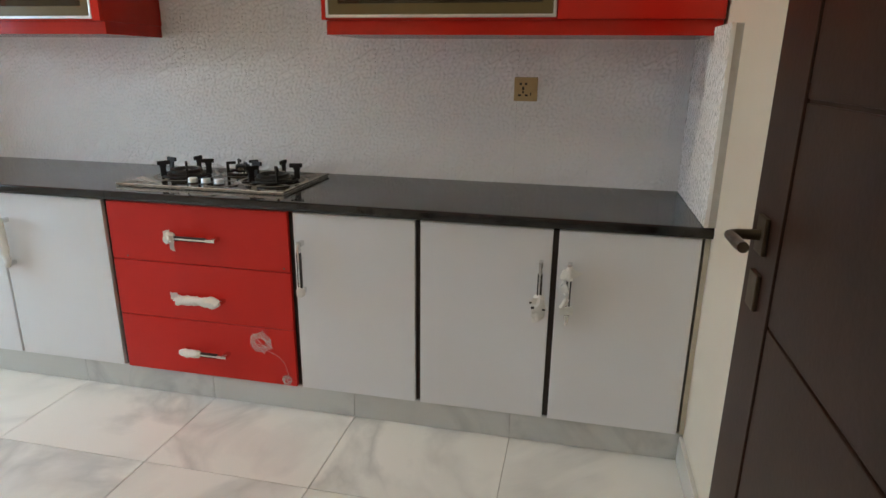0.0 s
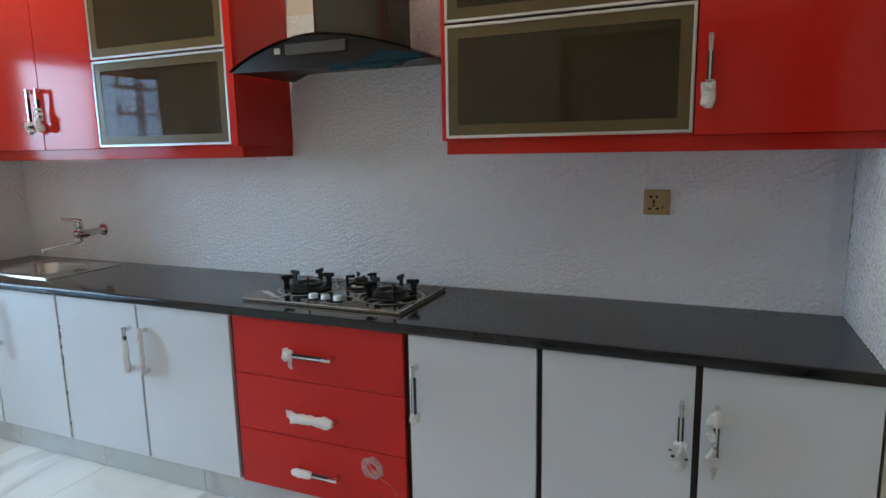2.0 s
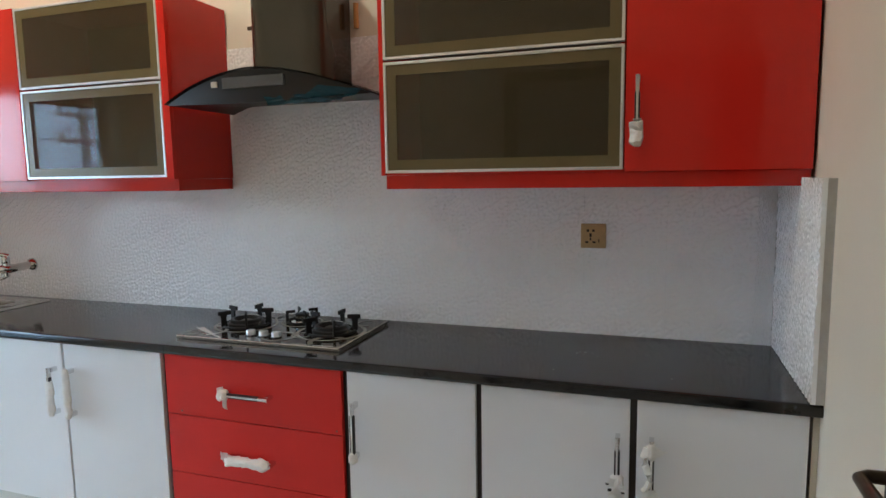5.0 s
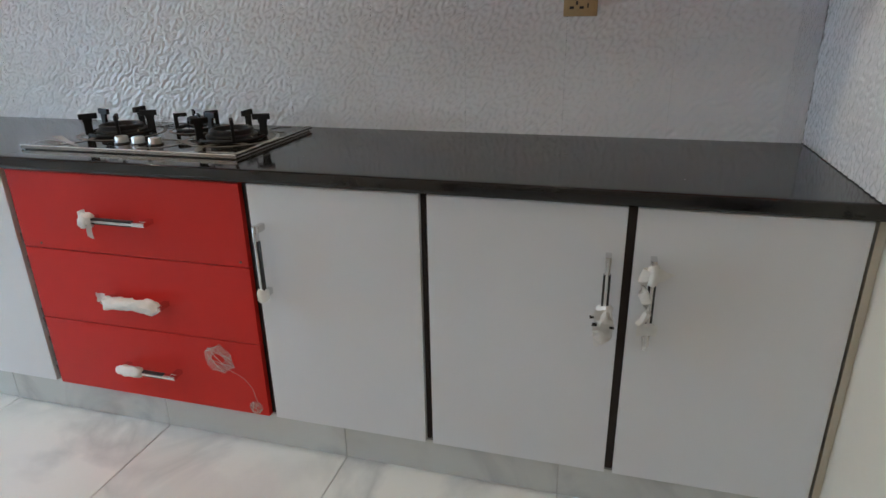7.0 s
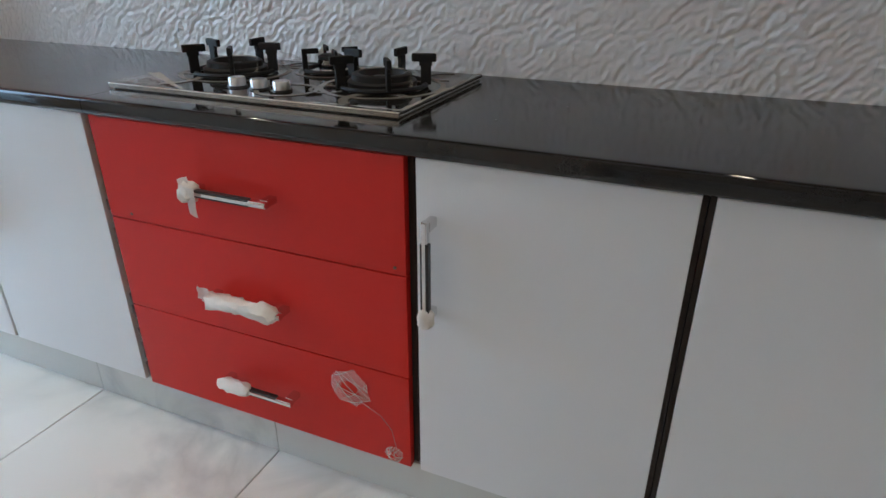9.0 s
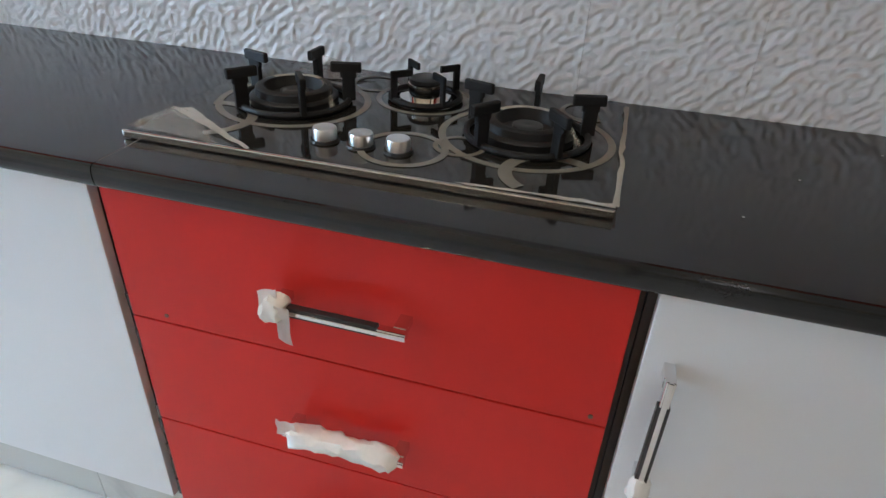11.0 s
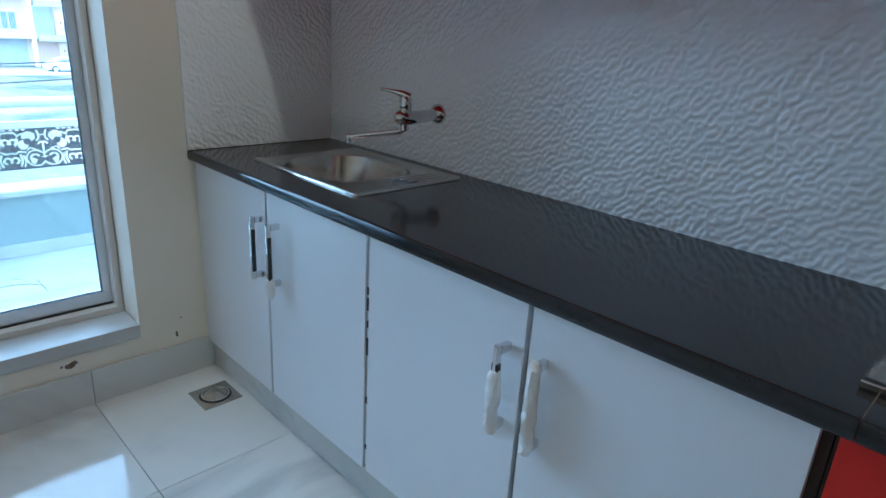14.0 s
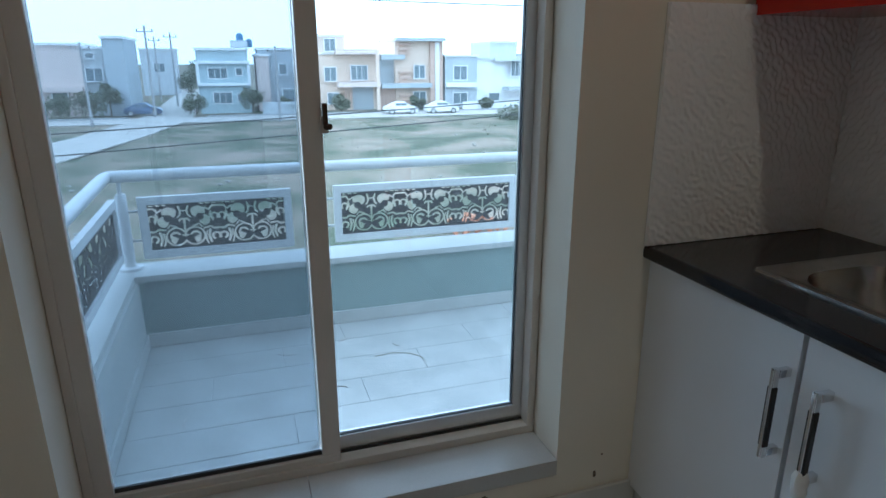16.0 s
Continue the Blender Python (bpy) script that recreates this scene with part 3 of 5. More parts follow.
part("spout", tube([(-3.607, -0.13, 1.005), (-3.609, -0.132, 0.995), (-3.622, -0.14, 0.985), (-3.68, -0.17, 0.972), (-3.775, -0.217, 0.951), (-3.79, -0.224, 0.948)], [0.013, 0.012, 0.01, 0.009, 0.009, 0.011], sides=14), TAPCHROME, tap, "", True)
part("aerator", rod((-3.786, -0.222, 0.952), (-3.786, -0.222, 0.93), 0.011), TAPCHROME, tap)
tap.location += Vector((0.02, NY, 0))

# ---- gas hob ----
hob = thing("gas_hob", (-1.815, -0.3, 0.86), "black glass three-burner gas hob with peeling film set on the worktop", "hob")
HX0, HX1, HY0, HY1, HZ = -2.171, -1.45, -0.52, -0.09, 0.873
part("tray", box(HX0 + 0.004, HY0 + 0.004, 0.8601, HX1 - 0.004, HY1 - 0.004, 0.867, 0.002), STEEL, hob, "steel edge of the hob")
part("glass_top", box(HX0, HY0, 0.867, HX1, HY1, HZ, 0.002), HOBGLASS, hob)
part("front_strip", box(HX0 + 0.001, HY0 - 0.006, 0.8615, HX1 - 0.001, HY0 - 0.0002, 0.8738, 0.002), STEEL, hob, "bright front edge strip")


def annulus(cx, cy, r, w, z, a0=0, a1=360):
    bm = bmesh.new()
    n = 48
    pts = [(cx + r * math.cos(radians(a0 + (a1 - a0) * k / n)), cy + r * math.sin(radians(a0 + (a1 - a0) * k / n))) for k in range(n + 1)]
    ribbon(pts, w, lambda u, v, d: (u, v, z + d), 0.0006, bm)
    return bm


for level, (cx, cy, r, w, a0, a1) in enumerate(((-2.003, -0.303, 0.125, 0.009, 0, 360), (-1.598, -0.315, 0.132, 0.009, 0, 360), (-1.8, -0.2, 0.083, 0.007, 0, 360), (-2.09, -0.43, 0.07, 0.013, -60, 115),
                             (-1.76, -0.435, 0.062, 0.008, 0, 360), (-1.685, -0.395, 0.036, 0.006, 0, 360), (-1.54, -0.45, 0.064, 0.015, 50, 235), (-1.91, -0.15, 0.045, 0.006, 0, 360), (-1.515, -0.155, 0.045, 0.006, 90, 300))):
    part("printed_ring", annulus(cx, cy, r, w * 1.3, HZ + 0.0002 + 0.0001 * level, a0, a1), HOBRING, hob, "pale grey printed ring")


def support(burner, cx, cy, radius, angle, height, big):
    """A cast upright with a cross bar pointing to the burner."""
    bm = bmesh.new()
    if big:
        box(radius - 0.011, -0.0045, 0, radius + 0.011, 0.0045, height - 0.012, 0.0015, bm)
        box(radius - 0.03, -0.005, height - 0.017, radius + 0.022, 0.005, height, 0.003, bm)
        box(radius - 0.014, -0.0038, height - 0.026, radius + 0.013, 0.0038, height - 0.013, 0.002, bm)
    else:
        box(radius - 0.006, -0.003, 0, radius + 0.006, 0.003, height, 0.0015, bm)
        box(radius - 0.034, -0.0032, height - 0.012, radius + 0.006, 0.0032, height, 0.002, bm)
    bmesh.ops.transform(bm, matrix=Matrix.Translation((cx, cy, HZ + 0.006)) @ Matrix.Rotation(radians(angle), 4, "Z"), verts=bm.verts)
    part("pan_support", bm, IRON, burner)


for cx, cy, r, turn, n in ((-2.003, -0.303, 0.093, 18, 5), (-1.598, -0.315, 0.095, 18, 5), (-1.8, -0.2, 0.062, 45, 4)):
    big = n == 5
    ring = part("burner", tube([(cx + r * math.cos(k * math.tau / 40), cy + r * math.sin(k * math.tau / 40), HZ + 0.006) for k in range(41)], 0.0055, sides=8), IRON, hob, "black iron burner ring", True)
    if big:
        part("burner_head", lathe(cx, cy, [(0.074, HZ + 0.001), (0.075, HZ + 0.013), (0.071, HZ + 0.016), (0.066, HZ + 0.017), (0.064, HZ + 0.028), (0.058, HZ + 0.031), (0.05, HZ + 0.03), (0.043, HZ + 0.012), (0.024, HZ + 0.01)]), IRON, ring, "", True)
        part("burner_cap", lathe(cx, cy, [(0.024, HZ + 0.01), (0.024, HZ + 0.02), (0.018, HZ + 0.022), (0.004, HZ + 0.02)]), BLACK, ring, "", True)
        part("film_scrap", annulus(cx, cy, 0.053, 0.009, HZ + 0.0312, 60, 155), PEEL, ring, "pale film scrap")
        flap(ring, [(cx + 0.03, cy + 0.04, HZ + 0.033), (cx + 0.058, cy + 0.014, HZ + 0.033), (cx + 0.088, cy - 0.025, HZ + 0.006), (cx + 0.08, cy - 0.03, HZ + 0.006)], 31, FILM, 4, 0.003, "film_scrap")
    else:
        part("burner_head", lathe(cx, cy, [(0.044, HZ + 0.001), (0.046, HZ + 0.006), (0.03, HZ + 0.009), (0.031, HZ + 0.03), (0.027, HZ + 0.032)]), CHROME, ring, "bright small burner", True)
        part("burner_cap", lathe(cx, cy, [(0.03, HZ + 0.032), (0.03, HZ + 0.038), (0.024, HZ + 0.041), (0.004, HZ + 0.041)]), BLACK, ring, "", True)
    for k in range(n):
        support(ring, cx, cy, r, turn + k * 360 / n, 0.064 if big else 0.05, big)
for kx in (-1.878, -1.8205, -1.763):
    knob = part("knob", lathe(kx, -0.447, [(0.018, HZ + 0.004), (0.018, HZ + 0.019), (0.0168, HZ + 0.021), (0.004, HZ + 0.021)]), ALU, hob, "round satin chrome knob", True)
    part("knob_base", lathe(kx, -0.447, [(0.022, HZ), (0.021, HZ + 0.004), (0.012, HZ + 0.004)]), BLACK, knob, "", True)
flap(hob, [(-2.168, -0.515, HZ + 0.004), (-2.01, -0.522, HZ + 0.003), (-2.13, -0.428, HZ + 0.009), (-2.166, -0.415, HZ + 0.005)], 33, FILM, 10, 0.003, "peeling_film")
flap(hob, [(-2.155, -0.43, HZ + 0.008), (-2.12, -0.425, HZ + 0.012), (-1.96, -0.521, HZ + 0.003), (-1.965, -0.524, HZ + 0.002)], 34, PEEL, 10, 0.003, "peeling_film")
flap(hob, [(-2.09, -0.13, HZ + 0.002), (-1.97, -0.17, HZ + 0.004), (-1.93, -0.11, HZ + 0.008), (-2.06, -0.098, HZ + 0.03)], 35, FILM, 8, 0.006, "peeling_film")
flap(hob, [(-1.454, -0.515, HZ + 0.003), (-1.446, -0.518, HZ + 0.003), (-1.448, -0.1, HZ + 0.003), (-1.456, -0.1, HZ + 0.004)], 36, PEEL, 16, 0.004, "peeling_film")
flap(hob, [(-1.66, -0.519, HZ + 0.002), (-1.452, -0.521, HZ + 0.002), (-1.455, -0.513, HZ + 0.003), (-1.64, -0.516, HZ + 0.002)], 37, PEEL, 10, 0.003, "peeling_film")

# ---- wall cabinets ----
UF, UZ0, UZ1 = -0.4, 1.4825, 2.2275


def wall_unit(x0, x1, label, join=-0.002):
    u = thing("wall_cabinet", ((x0 + x1) / 2, -0.2, UZ0), label, "cabinet", "wall cabinets")
    t, y0 = 0.017, UF + 0.019
    for a in ((x0, UZ0, x0 + t, UZ1), (x1 - t, UZ0, x1, UZ1), (x0 + t, UZ0, x1 - t, UZ0 + t), (x0 + t, UZ1 - t, x1 - t, UZ1)):
        part("carcass_panel", box(a[0], y0, a[1], a[2], -0.028, a[3]), RED, u, "glossy red cabinet panel")
    part("lining", box(x0 + 0.018, -0.04, UZ0 + 0.018, x1 - 0.018, -0.031, UZ1 - 0.018), INSIDE, u, "brown back panel")
    part("valance", box(x0 + 0.008, UF + 0.028, 1.434, x1 + join, -0.03, 1.482, 0.001), RED, u, "red light rail under the cabinet")
    return u


def glass_door(u, x0, x1, z0, z1):
    f = 0.010
    bm = box(x0, UF, z0, x1, UF + 0.018, z0 + f, 0.002)
    box(x0, UF, z1 - f, x1, UF + 0.018, z1, 0.002, bm)
    box(x0, UF, z0 + f - 0.001, x0 + f, UF + 0.018, z1 - f + 0.001, 0.002, bm)
    box(x1 - f, UF, z0 + f - 0.001, x1, UF + 0.018, z1 - f + 0.001, 0.002, bm)
    d = part("glass_door", bm, CABALU, u, "aluminium framed door with brown glass")
    part("pane", box(x0 + f, UF + 0.005, z0 + f, x1 - f, UF + 0.009, z1 - f), TINTED, d, "brown tinted glass pane")
    b = 0.036
    a0, a1, c0, c1 = x0 + f, x1 - f, z0 + f, z1 - f
    bm = box(a0, UF + 0.0035, c0, a1, UF + 0.0049, c0 + b)
    box(a0, UF + 0.0035, c1 - b, a1, UF + 0.0049, c1, bm=bm)
    box(a0, UF + 0.0035, c0 + b, a0 + b, UF + 0.0049, c1 - b, bm=bm)
    box(a1 - b, UF + 0.0035, c0 + b, a1, UF + 0.0049, c1 - b, bm=bm)
    part("frosted_border", bm, OLIVE, d, "olive frosted border of the pane")


def red_door(u, x0, x1, hx, wraps, seed):
    d = part("door", box(x0, UF, UZ0 + 0.001, x1, UF + 0.018, UZ1, 0.0015), RED, u, "glossy red door")
    if hx is not None:
        bar_handle(d, hx, 1.671, 0.204, True, UF, wraps, black=(0.1, 0.75), seed=seed)
    return d


u = wall_unit(-4.204, -3.057, "glossy red wall cabinet with three plain doors and wrapped handles", 0.0095)
d = red_door(u, -4.204, -3.8055, -3.837, [(-1.05, 0.75, 0.019)], 41)
d = red_door(u, -3.8045, -3.4325, -3.464, [(-1.1, -0.5, 0.019)], 43)
flap(d, [(-3.495, -0.436, 1.62), (-3.46, -0.437, 1.605), (-3.45, -0.44, 1.585), (-3.49, -0.44, 1.58)], 44, amount=0.006)
d = red_door(u, -3.4275, -3.0585, -3.398, [(-1.0, 0.1, 0.021)], 45)
flap(d, [(-3.415, -0.436, 1.62), (-3.38, -0.44, 1.64), (-3.365, -0.436, 1.58), (-3.405, -0.438, 1.565)], 46, amount=0.008)
u = wall_unit(-3.0555, -2.2418, "red wall cabinet with two brown glass flap doors")
glass_door(u, -3.0537, -2.2787, 1.4903, 1.8735)
glass_door(u, -3.0537, -2.2787, 1.8812, 2.2246)
part("side_edge", box(-2.2777, UF + 0.001, UZ0, -2.2428, UF + 0.018, UZ1), RED, u)
u = wall_unit(-1.3255, -0.4958, "red wall cabinet with two wide brown glass flap doors", 0.01)
glass_door(u, -1.3085, -0.4977, 1.4903, 1.8735)
glass_door(u, -1.3085, -0.4977, 1.8812, 2.2246)
part("side_edge", box(-1.3245, UF + 0.001, UZ0, -1.3095, UF + 0.018, UZ1), RED, u)
u = wall_unit(-0.4938, 0.03, "glossy red single-door wall cabinet in the corner")
d = red_door(u, -0.4928, 0.026, -0.457, [(-1.08, -0.3, 0.022)], 51)
flap(d, [(-0.479, -0.436, 1.632), (-0.437, -0.438, 1.627), (-0.439, -0.438, 1.582), (-0.472, -0.436, 1.577)], 52, amount=0.008)
cup = thing("glass_bowl", (-1.155, -0.345, 1.5), "small clear cut-glass bowl inside the wall cabinet", "bowl")
part("bowl", lathe(-1.155, -0.345, [(0.03, 1.4995), (0.042, 1.505), (0.046, 1.54), (0.043, 1.54), (0.038, 1.51), (0.004, 1.505)], sides=14), PEEL, cup)

# ---- cooker hood ----
hood = thing("cooker_hood", (-1.775, -0.25, 1.75), "black chimney cooker hood with curved smoked-glass canopy on the tiled wall", "cooker hood")
HC = -1.78
bm = bmesh.new()
n = 36
outline = [(-0.162, -0.03)] + [(-0.162 * math.cos(math.pi * k / n), -0.225 - 0.075 * math.sin(math.pi * k / n) ** 0.55) for k in range(n + 1)] + [(0.162, -0.03)]
rows = [[bm.verts.new((HC + x, y, z)) for x, y in outline] for z in (1.845, 2.255)]
for k in range(len(outline)):
    j = (k + 1) % len(outline)
    bm.faces.new((rows[0][k], rows[0][j], rows[1][j], rows[1][k]))
for r in rows:
    bm.faces.new(r)
part("chimney", bm, OLIVEBLACK, hood, "glossy black chimney cover", True)
bm = bmesh.new()


def arch(x):
    return 1.877 - 0.105 * (abs(x) / 0.452) ** 1.7


n = 30
grid = []
for j in range(9):
    row = []
    for i in range(n + 1):
        x = -0.452 + 0.904 * i / n
        yf = -0.505 + 0.065 * (x / 0.46) ** 2
        row.append(bm.verts.new((HC + x, -0.01 + (yf + 0.01) * j / 8, arch(x))))
    grid.append(row)
for j in range(8):
    for i in range(n):
        bm.faces.new((grid[j][i], grid[j][i + 1], grid[j + 1][i + 1], grid[j + 1][i]))
bmesh.ops.solidify(bm, geom=bm.faces[:], thickness=0.006)
part("canopy", bm, SMOKED, hood, "curved smoked-glass canopy", True)
bm = bmesh.new()
rows = []
for front in (False, True):
    xs = [-0.44 + 0.88 * k / 32 for k in range(33)]
    ys = [-0.493 + 0.065 * (x / 0.46) ** 2 if front else -0.012 for x in xs]
    lower = [(HC + x, y, (1.7685 - 0.016 * math.cos(x / 0.44 * math.pi / 2)) if front else min(1.8, arch(x) - 0.009)) for x, y in zip(xs, ys)]
    upper = [(HC + x, y, arch(x) - 0.0065) for x, y in zip(xs, ys)][::-1]
    rows.append([bm.verts.new(p) for p in lower + upper])
for k in range(len(rows[0])):
    j = (k + 1) % len(rows[0])
    bm.faces.new((rows[0][k], rows[0][j], rows[1][j], rows[1][k]))
for r in rows:
    for k in range(32):
        bm.faces.new((r[k], r[k + 1], r[64 - k], r[65 - k]))
body = part("body", bm, HOODBLACK, hood, "black hood body", True)
part("control_panel", box(HC - 0.13, -0.4965, 1.807, HC + 0.13, -0.48, 1.846, 0.001), shader("grey_control_panel", (0.07, 0.07, 0.075), 0.3), body, "grey control display")
part("badge", box(HC - 0.185, -0.489, 1.815, HC - 0.158, -0.477, 1.836, 0.001), GROUT, body, "plain pale badge")
flap(hood, [(HC + 0.05, -0.4965, 1.768), (HC + 0.43, -0.452, 1.782), (HC + 0.33, -0.47, 1.744), (HC + 0.06, -0.497, 1.736)], 61, TEAL, 12, 0.009, "protective_film")
flap(hood, [(HC + 0.26, -0.4855, 1.8), (HC + 0.42, -0.458, 1.782), (HC + 0.4, -0.462, 1.768), (HC + 0.2, -0.495, 1.762)], 62, TEAL, 10, 0.003, "protective_film")
valve = thing("gas_valve", (-2.0, 0.0, 2.12), "small brass gas valve on the wall beside the hood", "valve")
part("stem", rod((-2.045, 0.011, 2.125), (-2.045, -0.05, 2.125), 0.013), BRASS, valve)
part("lever", box(-2.085, -0.058, 2.116, -2.01, -0.046, 2.132, 0.003), BRASS, valve)
stub = thing("pipe_stub", (-1.58, 0.0, 2.13), "short orange plastic pipe stub behind the hood", "pipe")
part("pipe", rod((-1.585, -0.012, 2.09), (-1.585, -0.012, 2.19), 0.011), shader("orange_plastic", (0.5, 0.24, 0.06), 0.5), stub)

# ---- wall socket ----
sock = thing("wall_socket", (-0.62, 0.0, 1.243), "square champagne-gold multi-pin wall socket on the tiles", "socket")
part("plate", box(-0.664, -0.011, 1.197, -0.571, 0.001, 1.29, 0.003), GOLD, sock)
part("insert", box(-0.656, -0.0125, 1.205, -0.579, -0.0105, 1.282, 0.001), GOLD, sock)
for hx, hz, w, h in ((-0.638, 1.264, 0.009, 0.009), (-0.617, 1.264, 0.009, 0.009), (-0.6275, 1.247, 0.008, 0.014), (-0.641, 1.22, 0.012, 0.007), (-0.614, 1.22, 0.012, 0.007), (-0.6275, 1.232, 0.006, 0.01), (-0.597, 1.225, 0.004, 0.012)):
    part("pin_hole", box(hx - w / 2, -0.0135, hz - h / 2, hx + w / 2, -0.0122, hz + h / 2), BLACK, sock)
part("switch", box(-0.603, -0.0145, 1.25, -0.588, -0.0122, 1.274, 0.0008), GOLD, sock)
for ob in (sock, valve, stub):
    ob.location.y += NY

# ---- open kitchen door ----
door = tagged(new("door_1"), "dark walnut kitchen door standing open against the wall", "door", "", "structure")
door.location = (-0.03, -2.29, 0.0)
LX0, LX1, LY0, LY1 = -0.07, -0.03, -2.29, -1.4
bm = box(LX0 + 0.004, LY0, 0.008, LX1, LY1, 2.06, 0.002)
part("leaf", bm, WOOD, door)
part("stile", box(LX0, -1.558, 0.008, LX0 + 0.006, LY1, 2.06, 0.002), WOOD, door)
part("bead", box(LX0 - 0.003, -1.572, 0.008, LX0 + 0.006, -1.56, 2.06, 0.002), WOOD, door)
zs = [0.01, 0.21, 0.57, 0.93, 1.292, 1.652, 2.06]
for za, zb in zip(zs, zs[1:]):
    part("panel", box(LX0, LY0 + 0.11, za + 0.003, LX0 + 0.006, -1.574, zb - 0.003, 0.002), WOOD, door)
part("stile", box(LX0, LY0, 0.008, LX0 + 0.006, LY0 + 0.108, 2.06, 0.002), WOOD, door)
h = part("door_handle", box(LX0 - 0.008, -1.505, 1.03, LX0, -1.455, 1.095, 0.002), BRASS, door, "antique brass lever handle")
part("lever", tube([(LX0 - 0.006, -1.48, 1.062), (LX0 - 0.045, -1.48, 1.062), (LX0 - 0.058, -1.49, 1.062), (LX0 - 0.06, -1.56, 1.066), (LX0 - 0.062, -1.6, 1.07)], [0.01, 0.009, 0.009, 0.01, 0.009], sides=12), BRASS, h, "", True)
k = part("lock_plate", box(LX0 - 0.008, -1.505, 0.93, LX0, -1.455, 0.995, 0.002), BRASS, door, "antique brass lock plate")
part("keyhole", lathe(0, 0, [(0.004, 0), (0.004, 0.001)], sides=8), BLACK, k)
k.children[0].matrix_basis = Matrix.Translation((LX0 - 0.0085 + 0.03, -1.48 + 2.29, 0.96)) @ Matrix.Rotation(radians(90), 4, "Y")
frame_1 = tagged(new("door_frame"), "dark walnut door frame lining the kitchen doorway", "door frame", "", "structure")
frame_1.location = (-0.6, -2.3, 0)
part("jamb", box(-0.11, SY - WT - 0.01, 0, DOOR[1] - 0.0, SY - 0.105, DOOR[2], 0.003), WOOD, frame_1)
part("jamb", box(DOOR[0], SY - WT - 0.01, 0, DOOR[0] + 0.035, SY + 0.006, DOOR[2], 0.003), WOOD, frame_1)
part("head", box(DOOR[0], SY - WT - 0.01, DOOR[2] - 0.035, DOOR[1], SY + 0.006, DOOR[2] - 0.0005, 0.003), WOOD, frame_1)

# ---- balcony window ----
win = tagged(new("window_1"), "cream two-pane sliding window onto the balcony", "window", "", "structure")
win.location = (-4.35, -1.44, WIN[2])
FX0, FX1 = -4.43, -4.35
y0, y1, z0, z1 = WIN


def rect_frame(xa, xb, ya, yb, za, zb, w, wb=None, bevel=0.003):
    wb = w if wb is None else wb
    bm = box(xa, ya, za, xb, yb, za + wb, bevel)
    box(xa, ya, zb - w, xb, yb, zb, bevel, bm)
    box(xa, ya, za + wb - 0.001, xb, ya + w, zb - w + 0.001, bevel, bm)
    box(xa, yb - w, za + wb - 0.001, xb, yb, zb - w + 0.001, bevel, bm)
    return bm


part("window_frame", rect_frame(FX0, FX1, y0 + 0.001, y1 - 0.001, z0 + 0.018, z1 - 0.001, 0.024, 0.026), UPVC, win)
sash = part("sash", rect_frame(-4.386, -4.356, y0 + 0.016, -1.425, z0 + 0.036, z1 - 0.03, 0.05, 0.03), UPVC, win, "inner sliding sash")
pane = part("pane", box(-4.373, y0 + 0.052, z0 + 0.065, -4.369, -1.48, z1 - 0.088), HAZED, sash, "clear pane with a haze film")
pane.visible_shadow = False
part("gasket", rect_frame(-4.376, -4.366, y0 + 0.045, -1.46, z0 + 0.056, z1 - 0.08, 0.013, 0.022, 0.001), GASKET, sash)
sash = part("sash", rect_frame(-4.424, -4.394, -1.478, y1 - 0.02, z0 + 0.044, z1 - 0.03, 0.034, 0.05), ALU, win, "outer sliding sash")
pane = part("pane", box(-4.411, -1.445, z0 + 0.09, -4.407, y1 - 0.05, z1 - 0.06), CLEAR, sash)
pane.visible_shadow = False
part("gasket", rect_frame(-4.413, -4.4, -1.475, y1 - 0.049, z0 + 0.089, z1 - 0.06, 0.007, 0.007, 0.001), GASKET, sash)
part("track", box(-4.393, -1.424, z0 + 0.04, -4.387, y1 - 0.024, z0 + 0.05), GASKET, win)
latch = part("latch", box(-4.356, -1.432, 1.165, -4.346, -1.412, 1.205, 0.003), UPVC, win, "grey window latch")
part("latch_lever", box(-4.347, -1.426, 1.185, -4.336, -1.414, 1.235, 0.003), BRASS, latch)
part("latch_knob", rod((-4.346, -1.418, 1.18), (-4.328, -1.412, 1.182), 0.007), BRASS, latch)
part("window_sill", box(FX1 + 0.0, y0 + 0.001, z0 - 0.03, WX + 0.006, -1.52, z0 + 0.02, 0.002), COPING, win, "pale marble sill")
part("window_sill", box(FX1 + 0.0, -1.518, z0 - 0.03, WX + 0.006, y1 - 0.001, z0 + 0.02, 0.002), COPING, win, "pale marble sill")

# marks on the west wall
for yy, zz, w, hgt in ((-0.715, 0.172, 0.01, 0.022), (-1.075, 0.165, 0.034, 0.02), (-1.06, 0.172, 0.02, 0.016), (-1.1, 0.168, 0.01, 0.008), (-2.13, 0.19, 0.008, 0.03), (-0.695, 0.235, 0.006, 0.006), (-2.075, 0.31, 0.008, 0.012), (-1.93, 0.125, 0.03, 0.004)):
    bm = crumple(lathe(0, 0, [(1, 0), (0.9, 1)], sides=14), 0.35, 1.7, yy * 9)
    mk = thing("wall_mark", (WX + 0.0005, yy, zz), "small brown scuff mark on the cream wall", "mark", "scuff marks")
    ob = part("scuff", bm, STAIN)
    ob.parent = mk
    ob.matrix_basis = Matrix.Rotation(radians(90), 4, "Y") @ Matrix.Diagonal((hgt / 2, w / 2, 0.0008, 1))

